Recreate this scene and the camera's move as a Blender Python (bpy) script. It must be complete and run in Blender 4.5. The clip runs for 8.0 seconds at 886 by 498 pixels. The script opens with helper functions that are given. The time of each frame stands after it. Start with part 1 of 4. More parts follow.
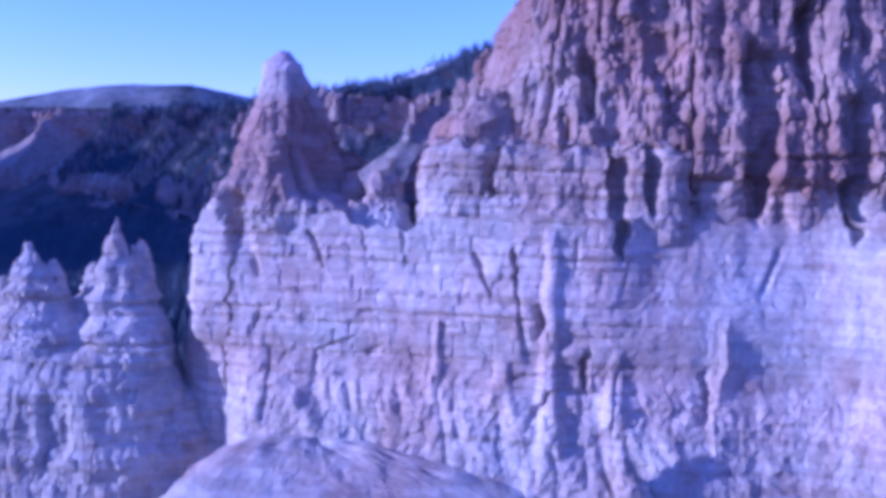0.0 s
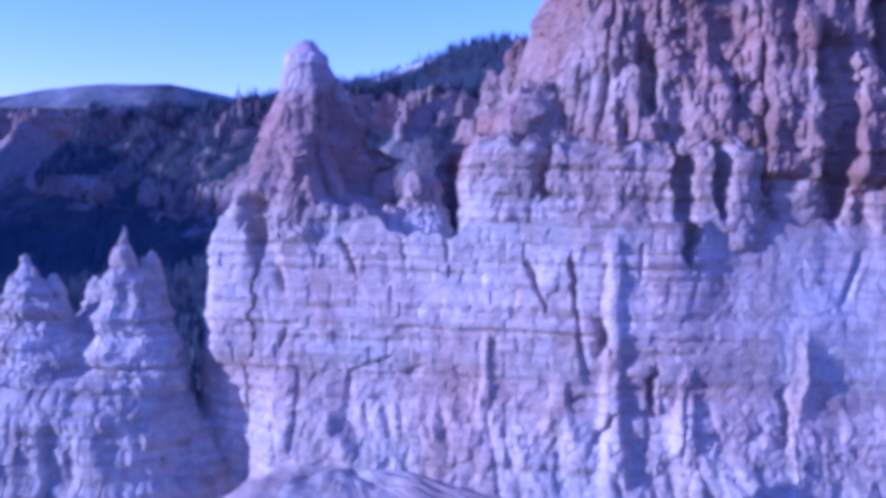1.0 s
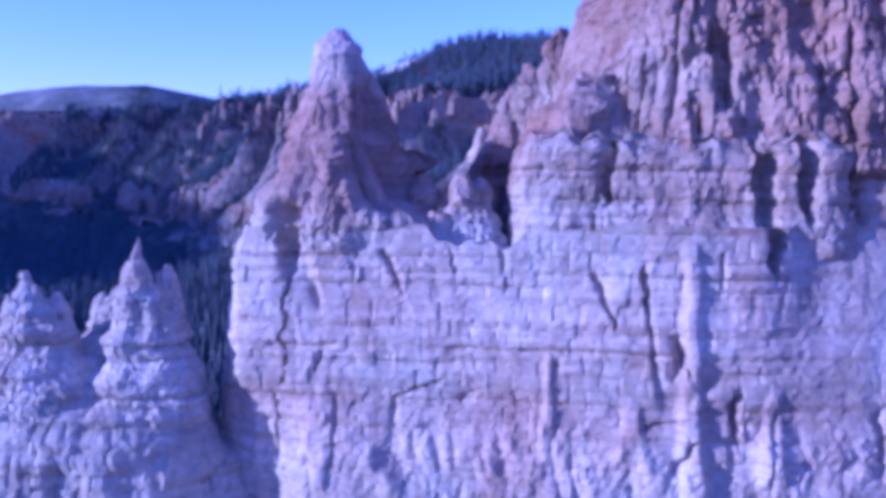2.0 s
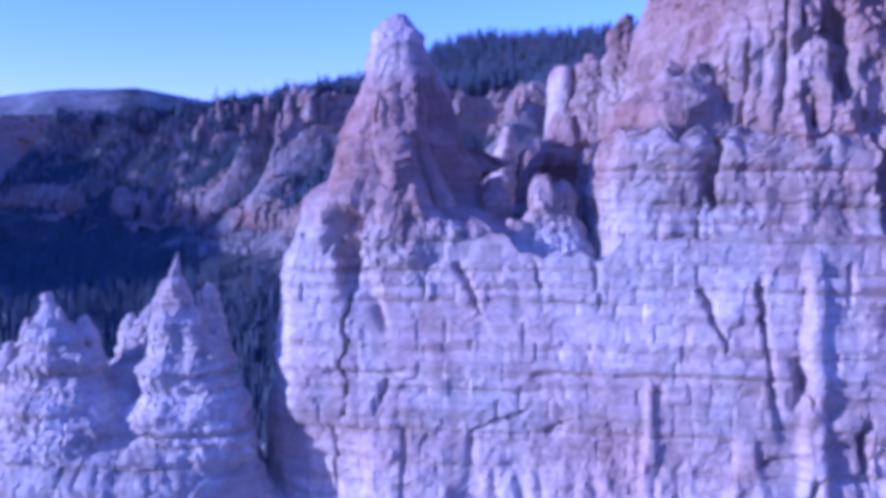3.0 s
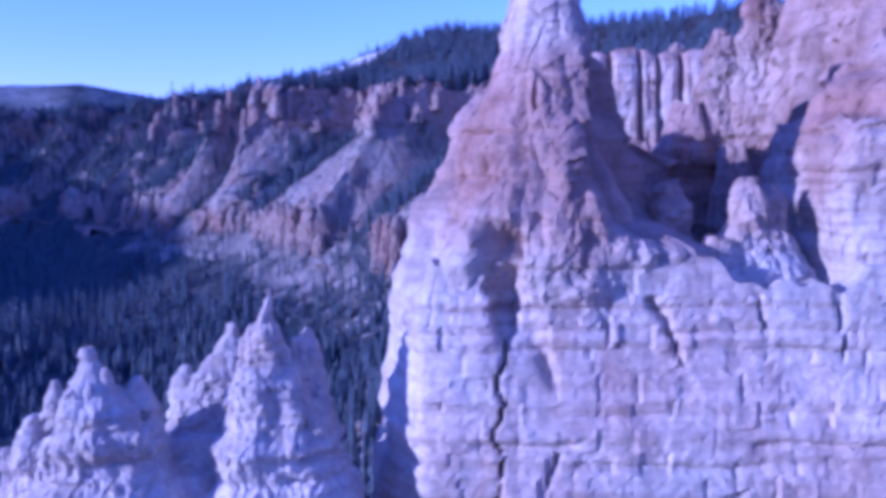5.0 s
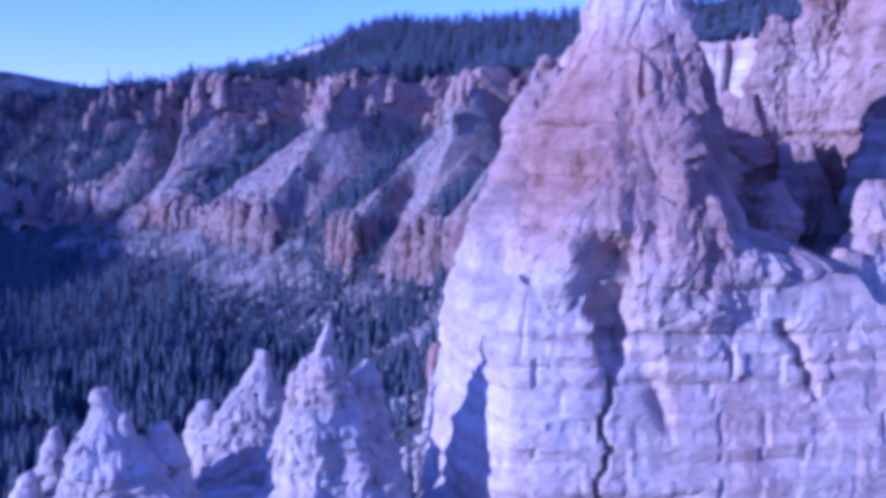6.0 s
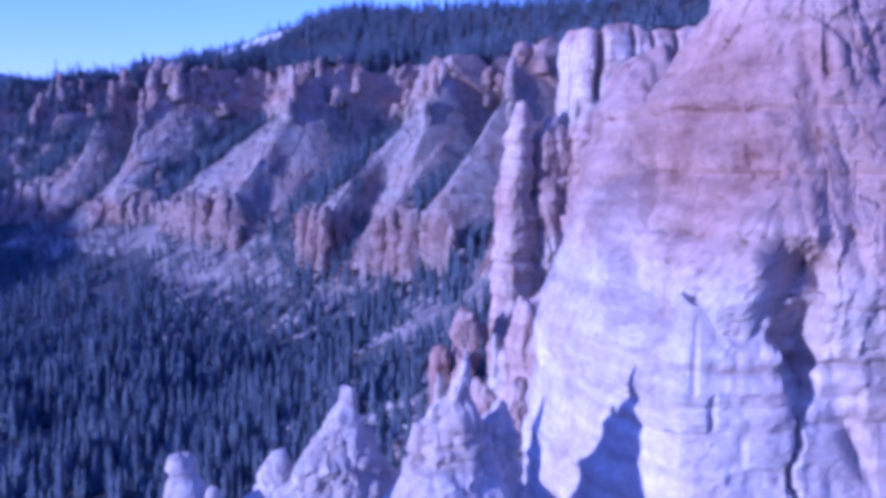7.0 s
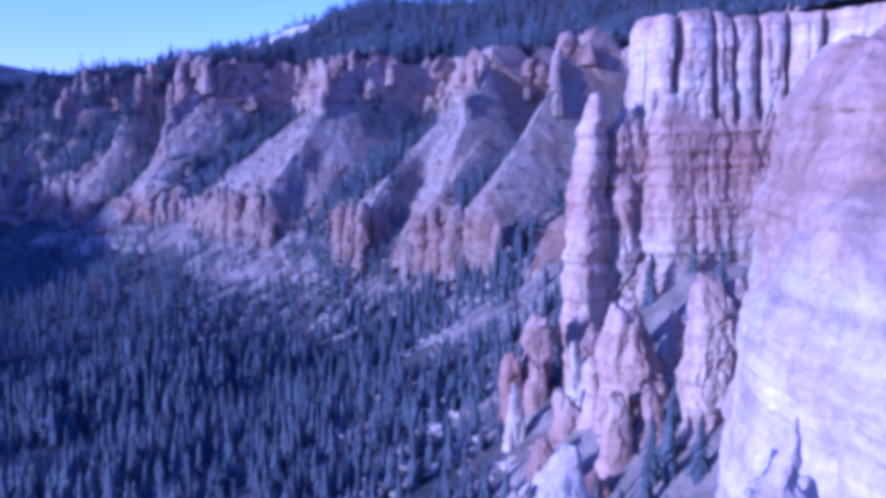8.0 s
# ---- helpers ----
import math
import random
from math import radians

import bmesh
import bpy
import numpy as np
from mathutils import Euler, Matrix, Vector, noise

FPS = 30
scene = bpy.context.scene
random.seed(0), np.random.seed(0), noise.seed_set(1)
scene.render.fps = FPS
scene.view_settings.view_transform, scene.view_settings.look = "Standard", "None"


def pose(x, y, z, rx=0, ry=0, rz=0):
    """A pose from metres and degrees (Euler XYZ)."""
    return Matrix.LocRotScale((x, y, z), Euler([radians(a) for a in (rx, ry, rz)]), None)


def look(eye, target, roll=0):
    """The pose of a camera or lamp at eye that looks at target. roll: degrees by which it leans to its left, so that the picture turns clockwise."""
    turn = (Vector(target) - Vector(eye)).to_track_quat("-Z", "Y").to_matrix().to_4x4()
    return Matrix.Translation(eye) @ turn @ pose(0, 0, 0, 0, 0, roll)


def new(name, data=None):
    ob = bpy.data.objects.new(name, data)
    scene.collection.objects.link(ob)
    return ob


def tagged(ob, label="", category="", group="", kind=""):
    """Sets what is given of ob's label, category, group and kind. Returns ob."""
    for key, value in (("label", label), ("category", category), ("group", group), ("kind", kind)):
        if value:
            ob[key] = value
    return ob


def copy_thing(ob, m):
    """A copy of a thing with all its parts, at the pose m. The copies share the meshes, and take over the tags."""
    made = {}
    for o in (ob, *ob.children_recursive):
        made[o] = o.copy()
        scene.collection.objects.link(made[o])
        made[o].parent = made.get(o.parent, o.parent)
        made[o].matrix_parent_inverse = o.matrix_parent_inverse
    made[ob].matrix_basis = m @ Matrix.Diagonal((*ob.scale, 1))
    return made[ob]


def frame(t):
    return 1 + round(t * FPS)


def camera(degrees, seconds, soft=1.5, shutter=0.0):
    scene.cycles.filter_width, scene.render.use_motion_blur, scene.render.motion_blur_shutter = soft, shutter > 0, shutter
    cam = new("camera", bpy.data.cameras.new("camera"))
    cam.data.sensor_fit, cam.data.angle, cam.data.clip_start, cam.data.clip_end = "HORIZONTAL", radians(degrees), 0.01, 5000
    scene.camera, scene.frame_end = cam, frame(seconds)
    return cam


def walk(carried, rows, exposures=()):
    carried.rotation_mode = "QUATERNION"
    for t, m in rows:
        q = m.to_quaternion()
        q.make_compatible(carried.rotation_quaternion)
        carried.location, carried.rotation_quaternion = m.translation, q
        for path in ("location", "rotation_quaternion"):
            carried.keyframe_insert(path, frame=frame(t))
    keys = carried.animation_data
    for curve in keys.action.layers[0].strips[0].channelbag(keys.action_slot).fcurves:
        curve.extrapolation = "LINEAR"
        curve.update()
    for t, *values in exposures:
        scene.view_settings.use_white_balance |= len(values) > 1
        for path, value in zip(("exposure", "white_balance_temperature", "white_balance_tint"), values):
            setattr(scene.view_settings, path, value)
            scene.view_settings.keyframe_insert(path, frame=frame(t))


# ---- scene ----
cam = camera(53.8, 8.0, soft=4.9)
METRES, EYE, TILT, LEAN, TURN = 240.0, 150.0, -5.0, -1.5, 0.0
ROWS = [
    (0.0, 0.0, 0.0, 0.0, -0.0, 0.0, -0.0),
    (0.5, -0.034, 0.0471, 0.0056, -0.69, -0.08, 0.4),
    (1.0, -0.0718, 0.0996, 0.0118, -1.38, -0.14, 0.69),
    (2.5, -0.1776, 0.2488, 0.029, -3.34, -0.12, 1.59),
    (3.0, -0.2144, 0.3023, 0.0354, -3.56, -0.1, 1.89),
    (3.5, -0.2474, 0.3515, 0.0413, -3.91, -0.1, 2.16),
    (4.0, -0.2842, 0.4058, 0.0485, -4.57, -0.16, 2.42),
    (4.5, -0.3173, 0.4547, 0.0551, -5.55, -0.26, 2.66),
    (6.0, -0.4214, 0.6126, 0.0763, -11.38, -1.02, 2.56),
    (6.5, -0.4521, 0.6639, 0.0825, -13.52, -1.41, 2.93),
    (7.0, -0.4866, 0.7198, 0.0898, -14.69, -1.79, 3.37),
    (7.5, -0.5179, 0.7694, 0.0966, -14.16, -1.9, 3.54),
    (8.0, -0.5532, 0.826, 0.105, -13.81, -2.15, 3.49),
]
walk(cam, [(t, pose(0, 0, EYE, TILT, LEAN, TURN) @ pose(METRES * x, METRES * y, METRES * z, 90 + pitch, roll, yaw)) for t, x, y, z, yaw, pitch, roll in ROWS],
     exposures=[(0.0, 0.75, 3800.0, 52.0), (6.5, 0.75, 3800.0, 52.0), (8.0, 0.86, 3800.0, 52.0)])

# ---- world, sun ----
SUN_TO = Vector((-0.945, -0.262, 0.20)).normalized()
world = bpy.data.worlds.new("sky")
scene.world = world
world.use_nodes = True
wn = world.node_tree
sky = wn.nodes.new("ShaderNodeTexSky")
sky.sky_type = "NISHITA"
sky.sun_disc = False
sky.sun_elevation = math.asin(SUN_TO.z)
sky.sun_rotation = math.atan2(SUN_TO.x, SUN_TO.y)
sky.altitude = 2500
sky.air_density, sky.dust_density, sky.ozone_density = 1.4, 1.2, 3.0
dusk = wn.nodes.new("ShaderNodeMix")
dusk.data_type, dusk.blend_type = "RGBA", "MULTIPLY"
dusk.inputs[0].default_value = 1.0
dusk.inputs[7].default_value = (1.20, 0.865, 0.91, 1)
wn.links.new(sky.outputs[0], dusk.inputs[6])
wn.links.new(dusk.outputs[2], wn.nodes["Background"].inputs[0])
wn.nodes["Background"].inputs[1].default_value = 0.142
sun = new("sun", bpy.data.lights.new("sun", "SUN"))
sun.data.energy, sun.data.angle, sun.data.color = 3.8, radians(0.6), (1.0, 0.77, 0.43)
sun.matrix_world = look((0, 0, 0), -SUN_TO)


# ---- noise and mesh tools ----
def lattice(ix, iy, iz, seed):
    h = (ix * 374761393 + iy * 668265263 + iz * 2147483647 + seed * 1274126177) & 0xFFFFFFFF
    h = ((h ^ (h >> 13)) * 1274126177) & 0xFFFFFFFF
    h = ((h ^ (h >> 16)) * 2246822519) & 0xFFFFFFFF
    h = h ^ (h >> 15)
    return (h & 0xFFFF) / 32767.5 - 1.0


def vn(x, y, z=0.0, seed=0):
    """Smooth noise, -1 to 1."""
    x, y, z = np.broadcast_arrays(np.asarray(x, float), np.asarray(y, float), np.asarray(z, float))
    fx, fy, fz = np.floor(x), np.floor(y), np.floor(z)
    ix, iy, iz = fx.astype(np.int64), fy.astype(np.int64), fz.astype(np.int64)
    u, v, w = [t * t * t * (t * (t * 6 - 15) + 10) for t in (x - fx, y - fy, z - fz)]
    out = 0.0
    for dx in (0, 1):
        for dy in (0, 1):
            for dz in (0, 1):
                out = out + lattice(ix + dx, iy + dy, iz + dz, seed) * (u if dx else 1 - u) * (v if dy else 1 - v) * (w if dz else 1 - w)
    return out


def fbm(x, y, z=0.0, octaves=4, seed=0, gain=0.5):
    out, amp = 0.0, 1.0
    for k in range(octaves):
        out = out + amp * vn(x * 2.03 ** k + 11.3 * k, y * 2.03 ** k - 7.1 * k, z * 2.03 ** k + 3.7 * k, seed + k)
        amp *= gain
    return out


def facet(x, y, z, seed=0):
    """Broken rock: each cell a flat, tilted face (about -1 to 1), with sharp arrises between."""
    x, y, z = np.broadcast_arrays(np.asarray(x, float), np.asarray(y, float), np.asarray(z, float))
    ix, iy, iz = [np.floor(t).astype(np.int64) for t in (x, y, z)]
    best = np.full(x.shape, 9.0)
    cell = [ix.copy(), iy.copy(), iz.copy()]
    for dx in (-1, 0, 1):
        for dy in (-1, 0, 1):
            for dz in (-1, 0, 1):
                c = (ix + dx, iy + dy, iz + dz)
                d = sum((p - q - 0.5 - 0.42 * lattice(*c, seed + k)) ** 2 for k, (p, q) in enumerate(zip((x, y, z), c)))
                hit = d < best
                best = np.where(hit, d, best)
                cell = [np.where(hit, a, o) for a, o in zip(c, cell)]
    tilt = sum(lattice(*cell, seed + 5 + k) * (p - q - 0.5) for k, (p, q) in enumerate(zip((x, y, z), cell)))
    return 0.42 * lattice(*cell, seed + 4) + 1.1 * tilt


def ramp01(x, a, b):
    t = np.clip((x - a) / (b - a), 0, 1)
    return t * t * (3 - 2 * t)


def bump(x, c, half, soft):
    """1 within half of c, falling to 0 over soft."""
    return 1 - ramp01(np.abs(x - c), half, half + soft)


def smooth_line(points, step):
    """A Catmull-Rom line through plan points, resampled evenly."""
    p = np.array(points, float)
    p = np.vstack([2 * p[0] - p[1], p, 2 * p[-1] - p[-2]])
    t = np.linspace(0, 1, 40, endpoint=False)[:, None]
    runs = []
    for i in range(1, len(p) - 2):
        a, b, c, d = p[i - 1:i + 3]
        runs.append(0.5 * (2 * b + (c - a) * t + (2 * a - 5 * b + 4 * c - d) * t ** 2 + (3 * b - a - 3 * c + d) * t ** 3))
    q = np.vstack(runs + [p[-2:-1]])
    s = np.concatenate([[0], np.cumsum(np.linalg.norm(np.diff(q, axis=0), axis=1))])
    n = max(2, int(s[-1] / step))
    si = np.linspace(0, s[-1], n)
    q = np.column_stack([np.interp(si, s, q[:, k]) for k in range(q.shape[1])])
    return q, si


def rows_at(rows, z):
    """Columns of rows, read at heights z (first column), eased."""
    r = np.array(rows, float)
    return [np.interp(z, r[:, 0], r[:, k]) for k in range(1, r.shape[1])]


def grid_mesh(name, p, material, parent=None, closed=False, label="", smooth=True):
    """A mesh object from a grid of places, shape (n, m, 3); closed joins the last row to the first."""
    n, m = p.shape[:2]
    idx = np.arange(n * m).reshape(n, m)
    a = idx if closed else idx[:-1]
    b = np.roll(idx, -1, 0) if closed else idx[1:]
    quads = np.stack([a[:, :-1], b[:, :-1], b[:, 1:], a[:, 1:]], -1).reshape(-1, 4)
    return raw_mesh(name, p.reshape(-1, 3), quads, material, parent, label, smooth)


def raw_mesh(name, verts, quads, material, parent=None, label="", smooth=True):
    me = bpy.data.meshes.new(name)
    k = quads.shape[1]
    me.vertices.add(len(verts))
    me.vertices.foreach_set("co", np.ascontiguousarray(verts, dtype=np.float32).ravel())
    me.loops.add(quads.size)
    me.loops.foreach_set("vertex_index", np.ascontiguousarray(quads, dtype=np.int32).ravel())
    me.polygons.add(len(quads))
    me.polygons.foreach_set("loop_start", np.arange(0, quads.size, k, dtype=np.int32))
    me.polygons.foreach_set("use_smooth", np.full(len(quads), smooth))
    me.update(calc_edges=True)
    me.validate()
    me.materials.append(material)
    ob = new(name, me)
    if parent:
        ob.parent = parent
        ob.matrix_parent_inverse = parent.matrix_world.inverted()
    return tagged(ob, label)


def thing(name, x, y, z, label, category, group="", kind=""):
    ob = new(name)
    ob.empty_display_size = 2
    ob.matrix_world = Matrix.Translation((x, y, z))
    return tagged(ob, label, category, group, kind)


# ---- materials ----
def mat_base(name, rough=0.9):
    m = bpy.data.materials.new(name)
    m.use_nodes = True
    t = m.node_tree
    b = t.nodes["Principled BSDF"]
    b.inputs["Roughness"].default_value = rough
    b.inputs["Specular IOR Level"].default_value = 0.2
    return m, t, b


def node(t, kind, **values):
    n = t.nodes.new(kind)
    for k, v in values.items():
        if k == "op":
            n.operation = v
        else:
            n.inputs[k.replace("_", " ")].default_value = v
    return n


def math_node(t, op, a, b):
    n = t.nodes.new("ShaderNodeMath")
    n.operation = op
    for i, v in enumerate((a, b)):
        if isinstance(v, (int, float)):
            n.inputs[i].default_value = v
        else:
            t.links.new(v, n.inputs[i])
    return n.outputs[0]


def mix_col(t, fac, a, b, blend="MIX"):
    n = t.nodes.new("ShaderNodeMix")
    n.data_type, n.blend_type = "RGBA", blend
    for i, v in ((0, fac), (6, a), (7, b)):
        if isinstance(v, (int, float)):
            n.inputs[i].default_value = v
        elif isinstance(v, tuple):
            n.inputs[i].default_value = (*v, 1)
        else:
            t.links.new(v, n.inputs[i])
    return n.outputs[2]


def noise_node(t, vec, scale, detail=4.0, rough=0.6):
    n = node(t, "ShaderNodeTexNoise", Scale=scale, Detail=detail, Roughness=rough)
    t.links.new(vec, n.inputs["Vector"])
    return n.outputs[0]


def scaled(t, vec, s):
    n = t.nodes.new("ShaderNodeVectorMath")
    n.operation = "MULTIPLY"
    t.links.new(vec, n.inputs[0])
    n.inputs[1].default_value = s
    return n.outputs[0]


def fac_ramp(t, fac, stops):
    n = t.nodes.new("ShaderNodeValToRGB")
    e = n.color_ramp.elements
    for k, (pos, col) in enumerate(stops):
        el = e[k] if k < 2 else e.new(pos)
        el.position, el.color = pos, (*col, 1)
    t.links.new(fac, n.inputs[0])
    return n.outputs[0]


def rock(name, low, high, stops, bands=0.35, streak=0.3, warp=7.0, grain=1.0, pink=1.0):
    """Bedded rock: colours laid by height from low to high, with thin beds, streaks, stains and grain."""
    m, t, b = mat_base(name)
    pos = t.nodes.new("ShaderNodeNewGeometry").outputs["Position"]
    sep = t.nodes.new("ShaderNodeSeparateXYZ")
    t.links.new(pos, sep.inputs[0])
    wob = noise_node(t, pos, 0.035, 3)
    z = math_node(t, "ADD", sep.outputs[2], math_node(t, "MULTIPLY", math_node(t, "SUBTRACT", wob, 0.5), warp * 2))
    h = math_node(t, "DIVIDE", math_node(t, "SUBTRACT", z, low), high - low)
    col = fac_ramp(t, h, [((s - low) / (high - low), c) for s, c in stops])
    warped = t.nodes.new("ShaderNodeVectorMath")
    warped.operation = "ADD"
    t.links.new(pos, warped.inputs[0])
    swirl = node(t, "ShaderNodeTexNoise", Scale=0.22, Detail=3.0)
    t.links.new(pos, swirl.inputs["Vector"])
    t.links.new(scaled(t, swirl.outputs["Color"], (4.0, 4.0, 2.0)), warped.inputs[1])
    wpos = warped.outputs[0]
    blush = noise_node(t, scaled(t, wpos, (1.0, 1.0, 0.8)), 0.032, 4, 0.6)
    col = mix_col(t, 1.0, col, fac_ramp(t, blush, [(0.42, (1.05, 1.05, 1.05)), (0.62, (1 - 0.03 * pink, 1 - 0.17 * pink, 1 - 0.2 * pink))]), "MULTIPLY")
    thin = noise_node(t, scaled(t, wpos, (0.02, 0.02, 0.55)), 1.0, 4, 0.6)
    col = mix_col(t, 1.0, col, fac_ramp(t, thin, [(0.35, (1 - bands, 1 - bands * 1.1, 1 - bands * 1.1)), (0.55, (1, 1, 1)), (0.7, (1 + bands * 0.3,) * 3)]), "MULTIPLY")
    run = noise_node(t, scaled(t, wpos, (0.16, 0.16, 0.035)), 1.0, 5, 0.6)
    col = mix_col(t, 1.0, col, fac_ramp(t, run, [(0.3, (1 - streak, 1 - streak * 1.15, 1 - streak * 1.2)), (0.55, (1, 1, 1))]), "MULTIPLY")
    blot = noise_node(t, wpos, 0.13, 6, 0.68)
    col = mix_col(t, 1.0, col, fac_ramp(t, blot, [(0.3, (0.76, 0.70, 0.69)), (0.5, (0.97, 0.96, 0.96)), (0.72, (1.15, 1.15, 1.15))]), "MULTIPLY")
    fine = noise_node(t, pos, 0.9 * grain, 7, 0.72)
    col = mix_col(t, 1.0, col, fac_ramp(t, fine, [(0.28, (0.74, 0.73, 0.72)), (0.6, (1.04, 1.04, 1.04))]), "MULTIPLY")
    t.links.new(col, b.inputs["Base Color"])
    cell = node(t, "ShaderNodeTexVoronoi", Scale=0.55 * grain)
    cell.feature = "F1"
    t.links.new(scaled(t, wpos, (1.0, 1.0, 1.35)), cell.inputs["Vector"])
    layers = noise_node(t, scaled(t, wpos, (0.06, 0.06, 1.5)), 1.0, 3, 0.6)
    height = math_node(t, "ADD", fine, math_node(t, "MULTIPLY", thin, 0.5))
    height = math_node(t, "ADD", height, math_node(t, "MULTIPLY", cell.outputs["Distance"], -0.55))
    height = math_node(t, "ADD", height, math_node(t, "MULTIPLY", layers, 0.6))
    bp = node(t, "ShaderNodeBump", Strength=0.5, Distance=0.8 / grain)
    t.links.new(height, bp.inputs["Height"])
    t.links.new(bp.outputs[0], b.inputs["Normal"])
    return m


WHITE, PALE, PINK, RED, RUST = (0.55, 0.51, 0.495), (0.46, 0.43, 0.415), (0.40, 0.315, 0.295), (0.345, 0.25, 0.232), (0.305, 0.213, 0.192)
rock_main = rock("bedded_rock", 40, 215, [(40, PALE), (78, PALE), (86, (0.56, 0.50, 0.48)), (96, (0.49, 0.42, 0.40)), (103, PALE), (110, WHITE), (128, WHITE), (136, PALE), (141, (0.42, 0.35, 0.33)), (150, (0.355, 0.27, 0.25)), (162, (0.365, 0.28, 0.26)), (168, PINK), (173, PALE), (179, WHITE), (190, PINK), (212, RED)], bands=0.22, streak=0.24, pink=0.85)
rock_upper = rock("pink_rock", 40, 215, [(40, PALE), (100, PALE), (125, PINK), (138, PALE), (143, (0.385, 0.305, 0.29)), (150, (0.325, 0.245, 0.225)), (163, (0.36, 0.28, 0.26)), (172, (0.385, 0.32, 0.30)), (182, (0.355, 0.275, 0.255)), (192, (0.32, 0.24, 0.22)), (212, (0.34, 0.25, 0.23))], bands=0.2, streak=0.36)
rock_back = rock("back_rock", 40, 215, [(40, RED), (90, PINK), (112, PALE), (120, PINK), (150, RED), (163, PINK), (170, PALE), (196, WHITE), (208, PINK)], bands=0.2, streak=0.3)
rock_spire = rock("spire_rock", 60, 140, [(60, PALE), (90, PALE), (104, WHITE), (120, PALE), (130, WHITE)], bands=0.15, streak=0.2, pink=0.25)
rock_rust = rock("rust_rock", 40, 130, [(40, RUST), (75, RED), (100, PINK), (125, PALE)], bands=0.15, streak=0.3)
rock_block = rock("grey_bedded_rock", 40, 215, [(40, PALE), (110, WHITE), (128, WHITE), (138, (0.48, 0.435, 0.415)), (146, (0.44, 0.39, 0.37)), (152, (0.42, 0.355, 0.335)), (160, (0.45, 0.40, 0.38)), (200, PINK)], bands=0.28, streak=0.3)
rock_tan = rock("tan_rock", 40, 130, [(40, PINK), (75, (0.45, 0.365, 0.335)), (100, (0.49, 0.41, 0.38)), (125, (0.45, 0.37, 0.345))], bands=0.2, streak=0.3)
TALUS = (0.295, 0.272, 0.265)
FAR_PINK, FAR_RED = (0.355, 0.295, 0.282), (0.30, 0.235, 0.22)
rock_far = rock("far_rock", 40, 260, [(40, TALUS), (62, (0.285, 0.238, 0.227)), (95, (0.28, 0.226, 0.214)), (108, (0.305, 0.258, 0.247)), (118, TALUS), (196, TALUS), (210, FAR_PINK), (226, FAR_PINK), (236, (0.36, 0.315, 0.3)), (246, FAR_RED), (258, FAR_PINK)], grain=0.4, warp=14, bands=0.12, streak=0.25)


def soil(name, a, b_, scale):
    m, t, b = mat_base(name, 0.95)
    pos = t.nodes.new("ShaderNodeNewGeometry").outputs["Position"]
    big = noise_node(t, pos, scale, 5, 0.65)
    col = fac_ramp(t, big, [(0.35, a), (0.65, b_)])
    fine = noise_node(t, pos, scale * 14, 5, 0.7)
    col = mix_col(t, 1.0, col, fac_ramp(t, fine, [(0.3, (0.6, 0.6, 0.6)), (0.65, (1.1, 1.1, 1.1))]), "MULTIPLY")
    t.links.new(col, b.inputs["Base Color"])
    bp = node(t, "ShaderNodeBump", Strength=0.6, Distance=1.0)
    t.links.new(fine, bp.inputs["Height"])
    t.links.new(bp.outputs[0], b.inputs["Normal"])
    return m


ground_mat = soil("forest_floor", (0.038, 0.046, 0.053), (0.125, 0.12, 0.124), 0.022)
rim_mat = soil("rim_floor", (0.025, 0.032, 0.036), (0.075, 0.058, 0.055), 0.012)
snow_mat = soil("thin_snow", (0.05, 0.06, 0.065), (0.25, 0.26, 0.28), 0.008)


def snow_patch(m, centre, radius):
    """A patch of old snow on a slope, with a ragged edge."""
    t = m.node_tree
    b = t.nodes["Principled BSDF"]
    was = b.inputs["Base Color"].links[0].from_socket
    pos = t.nodes.new("ShaderNodeNewGeometry").outputs["Position"]
    d = t.nodes.new("ShaderNodeVectorMath")
    d.operation = "DISTANCE"
    t.links.new(pos, d.inputs[0])
    d.inputs[1].default_value = centre
    ragged = math_node(t, "ADD", d.outputs["Value"], math_node(t, "MULTIPLY", noise_node(t, pos, 0.05, 4), radius * 1.2))
    k = fac_ramp(t, math_node(t, "DIVIDE", ragged, radius * 2), [(0.62, (1, 1, 1)), (0.78, (0, 0, 0))])
    t.links.new(mix_col(t, k, was, (0.62, 0.62, 0.64)), b.inputs["Base Color"])


snow_patch(rim_mat, (-60, 1470, 325), 72)


def leaf(name, a, b_):
    m, t, b = mat_base(name, 0.8)
    g = t.nodes.new("ShaderNodeNewGeometry")
    col = fac_ramp(t, g.outputs["Random Per Island"], [(0.0, a), (1.0, b_)])
    fine = noise_node(t, g.outputs["Position"], 0.9, 4, 0.7)
    col = mix_col(t, 1.0, col, fac_ramp(t, fine, [(0.3, (0.75, 0.75, 0.75)), (0.7, (1.15, 1.15, 1.15))]), "MULTIPLY")
    t.links.new(col, b.inputs["Base Color"])
    return m


needle_mat = leaf("conifer_needles", (0.066, 0.088, 0.122), (0.10, 0.124, 0.158))
talus_mat = soil("talus_debris", (0.13, 0.12, 0.118), (0.34, 0.30, 0.29), 0.06)
bark_mat = soil("bark", (0.10, 0.075, 0.055), (0.2, 0.16, 0.13), 0.6)


